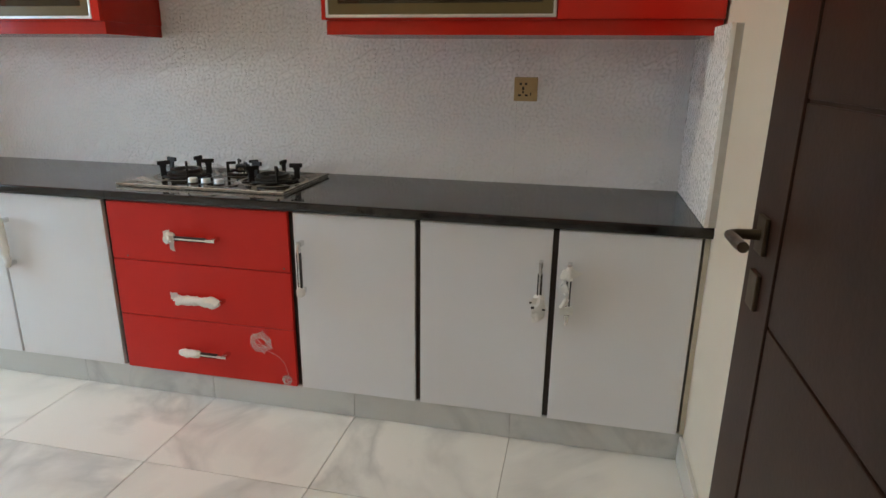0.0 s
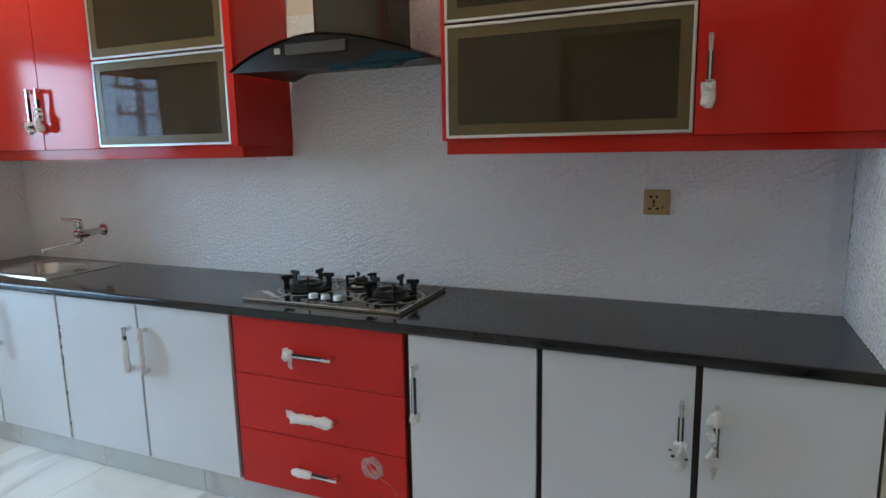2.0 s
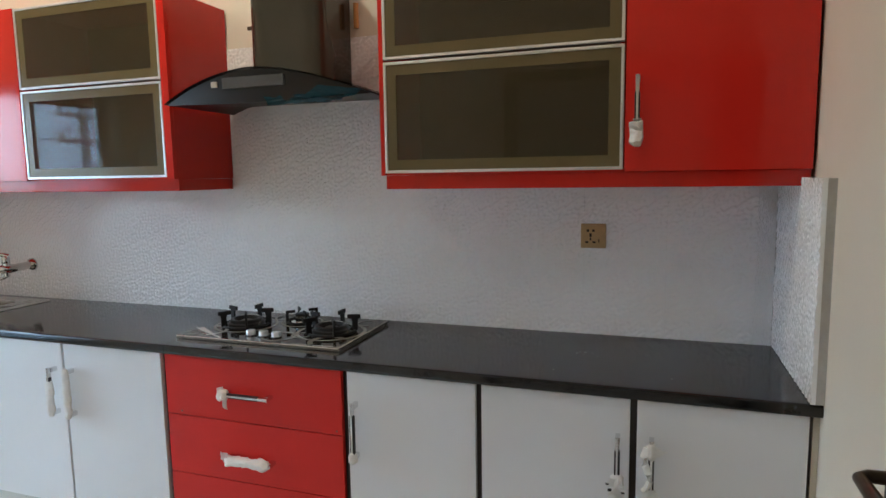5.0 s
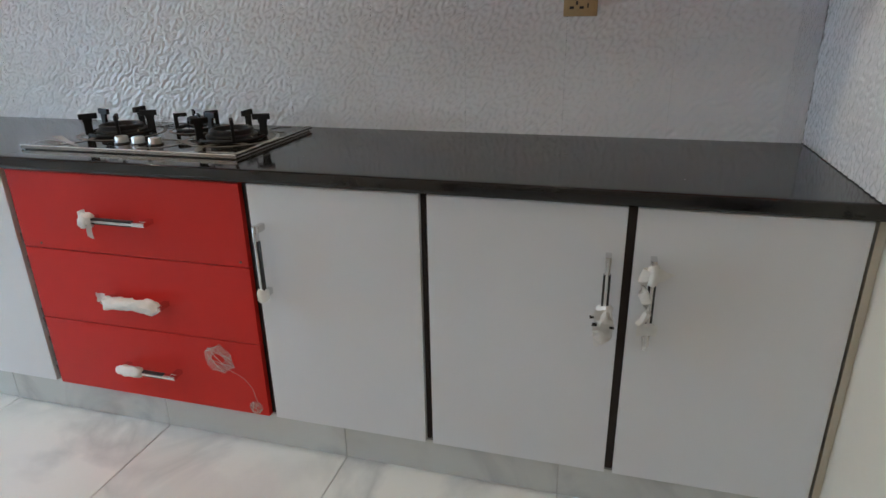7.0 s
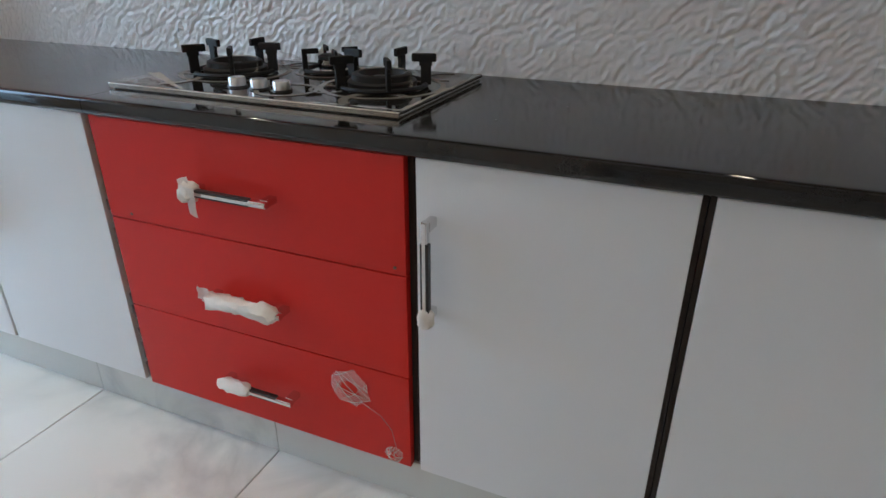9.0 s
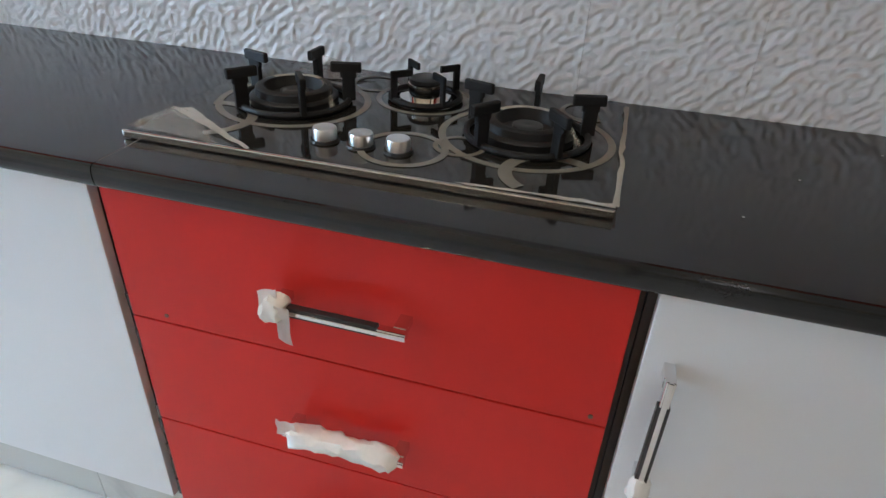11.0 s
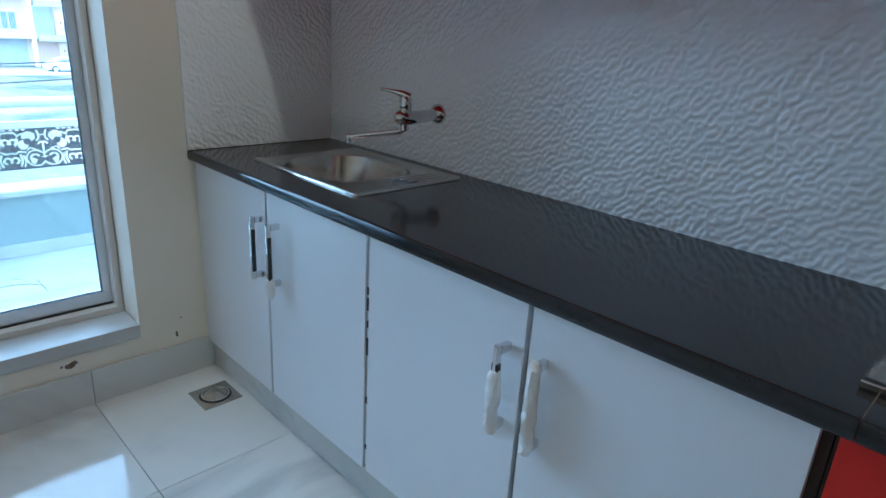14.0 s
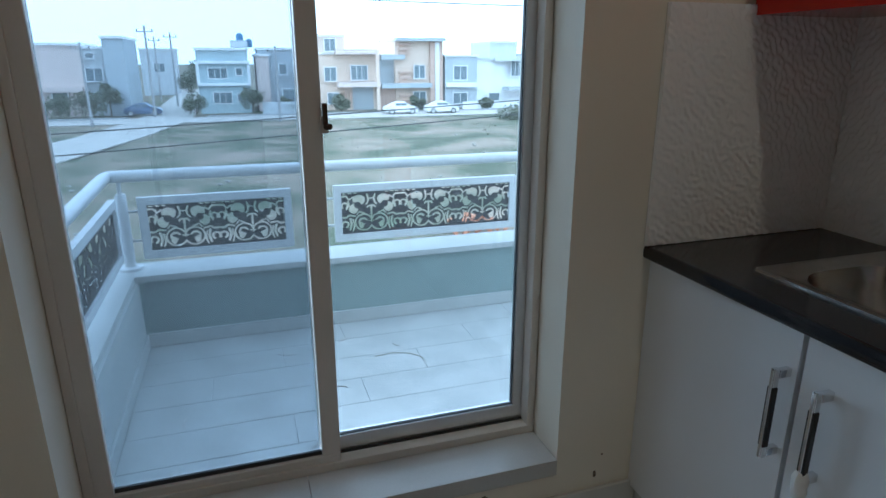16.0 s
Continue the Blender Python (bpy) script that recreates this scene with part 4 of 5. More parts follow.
# ---- floor drain ----
drain = thing("floor_drain", (-3.98, -0.68, 0.0), "square steel floor drain with a round cover by the plinth", "drain")
part("plate", box(-4.053, -0.751, 0.0005, -3.911, -0.609, 0.004, 0.0015), STEEL, drain)
# Dark ring laid on the plate in place of the shaded gap round the cover.
part("recess", lathe(-3.982, -0.68, [(0.056, 0.004), (0.056, 0.0046), (0.03, 0.0046)]), GASKET, drain)
part("ring", lathe(-3.982, -0.68, [(0.05, 0.0035), (0.05, 0.009), (0.044, 0.01), (0.042, 0.006), (0.02, 0.0055)]), CHROME, drain, "", True)
part("cover", lathe(-3.982, -0.68, [(0.041, 0.004), (0.04, 0.0085), (0.03, 0.011), (0.004, 0.012)]), STEEL, drain, "", True)

# ---- downlights ----
for x, y, watts in LAMPS:
    dl = thing("ceiling_downlight", (x, y, CEIL), "small round recessed warm downlight in the ceiling", "ceiling light", "downlights")
    part("trim_ring", lathe(x, y, [(0.058, CEIL), (0.056, CEIL - 0.006), (0.046, CEIL - 0.006), (0.045, CEIL - 0.0005)]), CEILPAINT, dl, "", True)
    part("diffuser", lathe(x, y, [(0.0445, CEIL - 0.0005), (0.0445, CEIL - 0.003), (0.03, CEIL - 0.004)]), BULB, dl)
dl = thing("ceiling_lamp", (-0.3, -4.2, CEIL), "round warm ceiling lamp in the hall", "ceiling light")
part("base", lathe(-0.3, -4.2, [(0.16, CEIL), (0.16, CEIL - 0.02), (0.1, CEIL - 0.02)]), CEILPAINT, dl)
part("diffuser", lathe(-0.3, -4.2, [(0.15, CEIL - 0.02), (0.14, CEIL - 0.05), (0.1, CEIL - 0.062), (0.01, CEIL - 0.066)]), BULB, dl, "", True)

# ---- balcony ----
BX1, BX0, BY0, BZ = -5.85, -4.445, -2.11, 0.027
structure("balcony_slab", box(-6.05, -2.33, -0.25, BX0, 3.2, BZ - 0.012), GROUT, "concrete balcony slab under pale tiles")
bm = box(-6.03, -2.29, BZ - 0.012, BX1, 3.2, 0.355)
structure("balcony_parapet", bm, RENDER, "low grey-green rendered balcony parapet", "parapet")
structure("balcony_side_parapet", box(BX1, -2.29, BZ - 0.012, BX0, BY0, 0.355), BALCONYSTONE, "low pale stone side parapet of the balcony", "parapet")
bm = box(-6.05, -2.31, 0.355, BX1 + 0.02, 3.2, 0.385, 0.003)
box(BX1 + 0.02, -2.31, 0.355, BX0, BY0 - 0.012, 0.385, 0.003, bm)
structure("parapet_coping", bm, BALCONYSTONE, "pale marble coping on the balcony parapet", "coping")
bm = box(BX1, BY0 + 0.012, BZ, BX1 + 0.012, 3.2, 0.094, 0.002)
box(BX1 + 0.012, BY0, BZ, BX0, BY0 + 0.012, 0.094, 0.002, bm)
structure("balcony_skirting", bm, BALCONYSTONE, "pale tile skirting around the balcony floor", "skirting")

railing = thing("balcony_railing", (-5.98, -1.0, 0.385), "white metal balcony railing with black scrollwork panels on the parapet", "railing")
RX, RY, RZ = -5.96, -2.2, 0.825
part("top_rail", tube([(BX0 - 0.0, RY, RZ - 0.02), (-5.2, RY, RZ - 0.01), (-5.9, RY, RZ), (-5.955, RY + 0.008, RZ), (RX, RY + 0.05, RZ), (RX, -1.0, RZ), (RX, 3.1, RZ)], 0.027, sides=16), RAIL, railing, "", True)


def post(x, y):
    part("post", lathe(x, y, [(0.055, 0.385), (0.053, 0.397), (0.028, 0.402), (0.024, 0.41), (0.024, 0.74), (0.02, 0.745)], sides=16), RAIL, railing, "", True)
    part("post_pin", rod((x, y, 0.745), (x, y, RZ - 0.02), 0.009), RAIL, railing)


for y in (-2.15, -1.29, -0.1, 0.85):
    post(RX, y)
post(-4.75, RY)


def scroll_mask():
    """One repeat of the cut sheet, 290 x 218 mm in 2.5 mm cells: true where metal is left. Mirrored about its middle."""
    u, v = np.meshgrid((np.arange(116) + 0.5) * 2.5 - 145, (np.arange(87) + 0.5) * 2.5)
    u = abs(u)
    cut = np.zeros(u.shape, bool)

    def stroke(width, *pts):
        out = np.zeros(u.shape, bool)
        for (ax, ay), (bx, by) in zip(pts, pts[1:]):
            dx, dy = bx - ax, by - ay
            t = np.clip(((u - ax) * dx + (v - ay) * dy) / (dx * dx + dy * dy + 1e-9), 0, 1)
            out |= np.hypot(u - ax - t * dx, v - ay - t * dy) < width / 2
        return out

    def curl(cx, cy, r0, r1, t0, t1, width):
        return stroke(width, *[(cx + (r0 + (r1 - r0) * k / 16) * math.cos(radians(t0 + (t1 - t0) * k / 16)), cy + (r0 + (r1 - r0) * k / 16) * math.sin(radians(t0 + (t1 - t0) * k / 16))) for k in range(17)])

    def blob(cx, cy, rx, ry):
        return ((u - cx) / rx) ** 2 + ((v - cy) / ry) ** 2 < 1
    cut |= stroke(9, (20, 200), (14, 180), (16, 160), (26, 150)) | stroke(8, (0, 178), (14, 178))
    cut |= stroke(10, (0, 138), (0, 88)) | stroke(9, (0, 140), (14, 140), (20, 132))
    cut |= blob(60, 172, 31, 27) | blob(86, 128, 23, 25) | stroke(34, (66, 160), (86, 134))
    cut &= ~(blob(66, 146, 16, 17) | stroke(10, (60, 146), (44, 120)) | stroke(7, (72, 152), (84, 160)))
    cut |= curl(38, 56, 43, 41, -150, 185, 9) | stroke(7, (0, 62), (12, 62))
    cut |= curl(44, 56, 22, 12, 150, -120, 11) | blob(50, 40, 13, 18) | stroke(8, (36, 104), (60, 112), (72, 98))
    cut |= curl(129, 146, 15, 13, -40, 230, 10) | stroke(9, (145, 196), (118, 194), (108, 176), (88, 188), (80, 182))
    cut |= stroke(9, (120, 128), (108, 146), (112, 168))
    cut |= curl(128, 48, 17, 14, -30, 250, 11) | stroke(10, (145, 88), (124, 84), (108, 96), (82, 90))
    cut |= stroke(12, (104, 78), (98, 50), (106, 20)) | stroke(9, (90, 72), (84, 40), (92, 14))
    for k in (70, 96, 122):
        cut |= stroke(6, (k, 209), (k + 14, 209))
    edge = (v < 8) | (v > 213)
    return ~cut | edge


MASK = scroll_mask()


def lace_panel(u0, u1, place):
    """A white frame with a black scrollwork sheet; place(u, v, d) puts a point of it in the world."""
    v0, v1, f = 0.441, 0.731, 0.036
    def bar(a, b, c, e, d0, d1):
        bm = bmesh.new()
        vs = [bm.verts.new(place(u, v, d)) for d in (d0, d1) for u, v in ((a, c), (b, c), (b, e), (a, e))]
        for q in ((0, 1, 2, 3), (4, 5, 6, 7), (0, 1, 5, 4), (1, 2, 6, 5), (2, 3, 7, 6), (3, 0, 4, 7)):
            bm.faces.new([vs[k] for k in q])
        return bm
    panel = part("panel", bar(u0, u1, v0, v0 + f, -0.014, 0.014), RAIL, railing, "white framed panel")
    for a in ((u0, u1, v1 - f, v1), (u0, u0 + f, v0 + f, v1 - f), (u1 - f, u1, v0 + f, v1 - f)):
        part("panel_bar", bar(*a, -0.014, 0.014), RAIL, panel)
    a0, a1, c0, c1 = u0 + f, u1 - f, v0 + f, v1 - f
    bm = bmesh.new()
    n = max(2, round((a1 - a0) / 0.29))
    w, hh = (a1 - a0) / n / MASK.shape[1], (c1 - c0) / MASK.shape[0]
    for i in range(n):
        for j, line in enumerate(MASK):
            k = 0
            while k < len(line):
                e = k
                while e < len(line) and line[e] == line[k]:
                    e += 1
                if line[k]:
                    ua, ub = a0 + (i * len(line) + k) * w, a0 + (i * len(line) + e) * w
                    vs = [bm.verts.new(place(u, v, d)) for d in (-0.002, 0.002) for u, v in ((ua, c0 + j * hh), (ub, c0 + j * hh), (ub, c0 + j * hh + hh), (ua, c0 + j * hh + hh))]
                    for q in ((0, 1, 2, 3), (7, 6, 5, 4), (1, 5, 6, 2), (0, 3, 7, 4)):
                        bm.faces.new([vs[t] for t in q])
                k = e
    part("scrollwork", bm, LACE, panel, "black cut-metal scrollwork sheet")


for a, b in ((-2.08, -1.397), (-1.19, -0.2), (0.0, 0.75), (0.95, 1.9)):
    lace_panel(a, b, lambda u, v, d: (RX + 0.03 + d, u, v))
    for zz in (0.52, 0.66):
        part("tie_bar", rod((RX, a - 0.11, zz), (RX, a, zz), 0.006, sides=8), RAIL, railing)
lace_panel(-5.92, -5.0, lambda u, v, d: (u, RY + 0.02 - d, v))

# ---- outdoors ----
GZ = -4.4


def field_material():
    m = shader("rough_grass_and_soil", (0.12, 0.12, 0.075), 0.95, vary=0.3, scale=0.35, bump=0.02, bscale=9)
    nt, b = m.node_tree, m.node_tree.nodes["Principled BSDF"]
    geo, n = nt.nodes.new("ShaderNodeNewGeometry"), nt.nodes.new("ShaderNodeTexNoise")
    n.inputs["Scale"].default_value, n.inputs["Detail"].default_value = 0.22, 12
    nt.links.new(geo.outputs["Position"], n.inputs["Vector"])
    ramp = nt.nodes.new("ShaderNodeValToRGB")
    e = ramp.color_ramp.elements
    e[0].position, e[0].color = 0.4, (0.06, 0.075, 0.04, 1)
    e[1].position, e[1].color = 0.62, (0.23, 0.185, 0.14, 1)
    mid = ramp.color_ramp.elements.new(0.48)
    mid.color = (0.125, 0.12, 0.08, 1)
    nt.links.new(n.outputs[0], ramp.inputs[0])
    nt.links.new(ramp.outputs[0], b.inputs["Base Color"])
    return m


FIELD = field_material()
ROAD = shader("dusty_pale_road", (0.4, 0.38, 0.35), 0.9, vary=0.12, scale=0.6, bump=0.004, bscale=12)
CONCRETE = shader("grey_concrete", (0.36, 0.36, 0.36), 0.85, vary=0.1, scale=1.5)
# Leaf green is lightened to put distance haze into the colour.
LEAF = shader("hazed_green_leaves", (0.12, 0.135, 0.09), 0.8, vary=0.35, scale=3)
TRUNK = shader("grey_brown_bark", (0.14, 0.11, 0.08), 0.9, vary=0.2)
BRICK = shader("orange_red_brick", (0.42, 0.17, 0.09), 0.9, vary=0.2, scale=8)
STONE = shader("dusty_rubble_stone", (0.34, 0.33, 0.3), 0.9, vary=0.15)
# Pane colour lightened to carry reflected sky and distance haze.
DARKPANE = shader("hazed_dark_window", (0.16, 0.2, 0.22), 0.15, vary=0.2)
# House paints scaled up by 1.2, so distance haze sits in the colour.
WALLS = {n: shader("hazed_house_paint_" + n, [min(0.82, k * 1.2) for k in c], 0.85, vary=0.06, scale=0.8) for n, c in (("pink", (0.56, 0.46, 0.42)), ("grey", (0.46, 0.48, 0.49)), ("white", (0.7, 0.72, 0.72)), ("peach", (0.6, 0.47, 0.38)), ("slate", (0.36, 0.39, 0.41)), ("teal", (0.38, 0.45, 0.46)), ("brick", (0.48, 0.34, 0.27)))}

bm = bmesh.new()
cells = 70
rows = []
for j in range(cells + 1):
    row = []
    for i in range(cells + 1):
        u, v = (i / cells * 2 - 1), (j / cells * 2 - 1)
        x, y = -60 + 900 * u * abs(u) ** 1.6, 900 * v * abs(v) ** 1.6
        near = max(0, 1 - math.hypot(x + 35, y) / 32)
        row.append(bm.verts.new((x, y, GZ + (noise.noise(Vector((x * 0.13, y * 0.13, 3))) * 0.5 * near))))
    rows.append(row)
for j in range(cells):
    for i in range(cells):
        bm.faces.new((rows[j][i], rows[j][i + 1], rows[j + 1][i + 1], rows[j + 1][i]))
structure("ground", bm, FIELD, "open field of rough grass and bare soil", "ground", True)
bm = bmesh.new()
ribbon([(-69.5, -70), (-69.5, -20), (-69.5, 20), (-69.5, 80)], 5.5, lambda u, v, d: (u, v, GZ + 0.02 + d), 0.08, bm)
ribbon([(-24, -22), (-40, -15), (-56, -11), (-70, -8.5), (-85, -8.2), (-140, -9)], 5.0, lambda u, v, d: (u, v, GZ + 0.03 + d), 0.08, bm)
structure("road", bm, ROAD, "pale dusty road past the far houses", "road")
bm = box(-72.6, -4.5, GZ, -72.3, 70, GZ + 0.22)
box(-72.6, -70, GZ, -72.3, -12, GZ + 0.22, bm=bm)
structure("kerb", bm, CONCRETE, "concrete kerb along the far road", "kerb")

FX = -78.0


def opening(house, y, z, w, h, frame_mat, bars=1, x=FX):
    win = part("window", box(x - 0.05, y - w / 2 - 0.09, z - 0.09, x + 0.07, y + w / 2 + 0.09, z, 0.0), frame_mat, house)
    for a in ((y - w / 2 - 0.09, z + h, y + w / 2 + 0.09, z + h + 0.09), (y - w / 2 - 0.09, z, y - w / 2, z + h), (y + w / 2, z, y + w / 2 + 0.09, z + h)):
        part("window_frame", box(x - 0.05, a[0], a[1], x + 0.07, a[2], a[3]), frame_mat, win)
    part("pane", box(x - 0.02, y - w / 2, z, x + 0.02, y + w / 2, z + h), DARKPANE, win)
    for k in range(bars):
        yy = y - w / 2 + w * (k + 1) / (bars + 1)
        part("mullion", box(x + 0.02, yy - 0.03, z, x + 0.05, yy + 0.03, z + h), frame_mat, win)


def house(label, blocks, windows, slabs=(), x=FX):
    """blocks: (y0, y1, top, paint, setback); windows: (y, z, w, h, bars); slabs: (y0, y1, z, out, paint)."""
    ob = thing("house", (x - 4, (blocks[0][0] + blocks[0][1]) / 2, GZ), label, "house", "far houses")
    for y0, y1, top, paint, back in blocks:
        part("wall", box(x - 9, y0, GZ, x - back, y1, top - 0.25), WALLS[paint], ob)
        part("roof", box(x - 9.1, y0 - 0.12, top - 0.25, x - back + 0.2, y1 + 0.12, top), WALLS["white" if paint != "white" else "grey"], ob)
    for y0, y1, z, out, paint in slabs:
        part("balcony", box(x - 0.3, y0, z, x + out, y1, z + 0.55), WALLS[paint], ob)
    for y, z, w, h, bars in windows:
        opening(ob, y, z, w, h, WALLS["white"], bars, x)
    return ob


ob = house("two-storey grey house with a white framed upper floor", [(-5.3, 0.1, 2.6, "teal", 0.0)], [(-3.2, -0.6, 1.9, 1.05, 2), (-0.95, -0.3, 0.6, 0.75, 0), (-2.9, -3.3, 1.9, 1.15, 2), (-1.05, -3.1, 0.5, 0.75, 0)])
for a in ((-5.4, 0.95, 0.25, 1.25), (-5.4, -1.4, 0.25, -1.12), (-5.4, -1.12, -5.1, 0.95), (-0.05, -1.12, 0.25, 0.95)):
    part("frame_band", box(FX, a[0], a[1], FX + 0.5, a[2], a[3]), WALLS["white"], ob)
for y, z, r in ((-0.5, 3.6, 0.4), (0.5, 3.0, 0.35)):
    part("water_tank", lathe(FX - 4, y, [(r, 2.75), (r, z + 0.5), (r * 0.5, z + 0.7)], sides=14), shader("blue_tank", (0.08, 0.2, 0.35), 0.5), ob, "blue rooftop water tank")
part("stair_tower", box(FX - 6, -1.6, 2.75, FX - 3, 0.3, 3.5), WALLS["grey"], ob)
house("grey two-storey house set back behind a boundary wall", [(1.3, 6.9, 2.7, "slate", 2.0), (1.0, 2.4, 2.0, "pink", 1.0)], [(3.9, -0.2, 0.8, 1.1, 0), (5.6, -0.2, 1.0, 1.1, 1), (4.4, -3.4, 1.4, 1.5, 1)], x=FX - 0.5)
ob = house("three-storey peach house with deep balconies", [(7.4, 14.8, 2.2, "peach", 0.6), (7.6, 11.2, 4.2, "peach", 1.2)], [(9.3, 2.35, 1.2, 1.3, 1), (9.2, -1.0, 1.3, 1.5, 1), (12.6, -0.9, 1.9, 1.6, 2), (9.4, -3.6, 1.2, 1.2, 1)], [(9.9, 14.9, -1.7, 1.3, "pink"), (9.8, 14.8, 2.0, 1.2, "pink")])
part("gate", box(FX - 0.5, 11.8, GZ, FX - 0.4, 14.3, -1.75), WALLS["slate"], ob, "dark gate")
for yy in (10.3, 10.9, 11.5):
    part("gate_bar", box(FX - 0.3, yy - 0.12, -3.8, FX + 0.1, yy + 0.12, -2.3), WALLS["brick"], ob)
part("column", box(FX + 0.8, 14.4, GZ, FX + 1.2, 14.8, 2.0), WALLS["peach"], ob)
ob = house("peach and grey three-storey house with a striped tower", [(15.0, 18.2, 2.0, "slate", 1.2), (17.1, 21.4, 3.85, "peach", 0.4), (21.4, 23.0, 3.95, "brick", 0.0)], [(20.0, -0.8, 1.3, 1.5, 1), (20.0, -3.7, 1.5, 1.3, 1)], [(15.1, 21.3, -1.9, 1.0, "slate"), (15.1, 18.0, 1.4, 0.9, "slate")])
for zz in (3.0, 2.5, 2.0, -0.2, -0.8, -1.4, -3.0, -3.6):
    part("stone_band", box(FX - 0.4, 17.5, zz, FX + 0.15, 18.9, zz + 0.22), WALLS["brick"], ob)
part("light_strip", box(FX - 0.1, 22.0, -3.8, FX + 0.2, 22.5, 3.4), WALLS["white"], ob)
part("gate", box(FX - 1.0, 15.2, GZ, FX - 0.6, 17.8, -1.95), WALLS["brick"], ob)
part("upper_band", box(FX - 0.4, 17.0, 3.5, FX + 0.9, 23.1, 3.86), WALLS["slate"], ob)
ob = house("grey and white two-storey house with a tall parapet", [(23.3, 27.5, 2.0, "slate", 0.0), (27.5, 35.5, 1.6, "white", 0.6), (30.0, 33.8, 3.7, "grey", 2.0)], [(25.3, -1.0, 1.7, 1.6, 1), (25.3, -3.9, 1.8, 1.3, 1), (29.9, -3.6, 1.4, 0.9, 0), (33.0, -0.6, 1.6, 2.0, 2)], [(23.4, 27.4, -1.9, 0.5, "white"), (30.0, 35.0, 1.2, 1.2, "grey")])
part("porch", box(FX, 31.0, -2.3, FX + 2.2, 35.0, -1.9), WALLS["slate"], ob)
house("white two-storey house at the end of the row", [(35.8, 44, 2.2, "white", 0.5)], [(38, -0.8, 1.5, 1.5, 1), (41.5, -0.8, 1.5, 1.5, 1), (38, -3.6, 1.5, 1.3, 1)])
ob = house("pink and grey two-storey house beyond the road", [(-20.6, -16.4, 3.0, "pink", 0.0), (-16.4, -12.6, 2.7, "grey", 0.6), (-14.2, -12.2, 3.7, "slate", -0.6)], [(-15.4, -0.8, 1.5, 1.3, 1), (-15.6, 1.5, 0.7, 0.5, 0), (-18.9, -2.4, 1.4, 0.5, 2)], [(-20.6, -16.6, -1.9, 0.6, "pink")])
house("distant pale house down the side road", [(-25.5, -18.5, 2.4, "grey", 0.0)], [(-22, -0.8, 1.4, 1.3, 1)], x=-96.0)
house("distant grey house down the side road", [(-16.0, -10.8, 3.2, "grey", 0.0)], [(-13.2, -0.6, 1.6, 1.4, 1)], x=-120.0)
house("distant peach house seen past the road", [(-7.0, -3.0, 2.6, "pink", 0.0)], [(-5.0, -0.6, 1.6, 1.4, 1)], x=-128.0)
wall = thing("boundary_wall", (-74, 4, GZ), "low grey boundary wall before the far houses", "wall")
part("wall", box(-75.2, 1.2, GZ, -75.0, 7.0, GZ + 1.3), WALLS["grey"], wall)
wall = thing("boundary_wall", (-74, 30, GZ), "low white boundary wall before the far houses", "wall")
part("wall", box(-75.2, 24.6, GZ, -75.0, 35.5, GZ + 0.9), WALLS["white"], wall)


def car(x, y, paint, label):
    c = thing("car", (x, y, GZ), label, "car", "parked cars")
    prof = [(-1.8, 0.2), (-1.86, 0.55), (-1.74, 0.78), (-1.35, 0.84), (-0.8, 1.18), (-0.3, 1.3), (0.35, 1.28), (0.95, 0.86), (1.55, 0.74), (1.84, 0.56), (1.82, 0.2)]
    bm = bmesh.new()
    rows = [[bm.verts.new((x + s * (0.82 if z < 0.9 else 0.6), y + u, GZ + 0.1 + z)) for u, z in prof] for s in (-1, 1)]
    for k in range(len(prof)):
        j = (k + 1) % len(prof)
        bm.faces.new((rows[0][k], rows[0][j], rows[1][j], rows[1][k]))
    for r in rows:
        bm.faces.new(r)
    bmesh.ops.bevel(bm, geom=bm.edges[:], offset=0.05, segments=2, affect="EDGES")
    part("body", bm, paint, c)
    for u in (-0.42, 0.22):
        part("side_window", box(x + 0.68, y + u - 0.29, GZ + 1.0, x + 0.74, y + u + 0.27, GZ + 1.24), DARKPANE, c)
    for u in (-1.15, 1.15):
        for s in (-0.8, 0.62):
            w = part("wheel", rod((x + s, y + u, GZ + 0.34), (x + s + 0.2, y + u, GZ + 0.34), 0.33, sides=20), GASKET, c)
            part("rim", rod((x + s + 0.19, y + u, GZ + 0.34), (x + s + 0.21, y + u, GZ + 0.34), 0.2, sides=12), ALU, w)


CARWHITE = shader("white_car_paint", (0.75, 0.75, 0.74), 0.2, vary=0.02)
car(-70.4, 15.6, CARWHITE, "white saloon car parked on the far road")
car(-70.0, 20.2, CARWHITE, "white saloon car parked before the peach house")
car(-76.5, -11.0, shader("blue_grey_car_paint", (0.1, 0.14, 0.22), 0.25), "blue-grey car parked by the side road")
car(-79.5, -13.6, CARWHITE, "white car parked by the pink house")


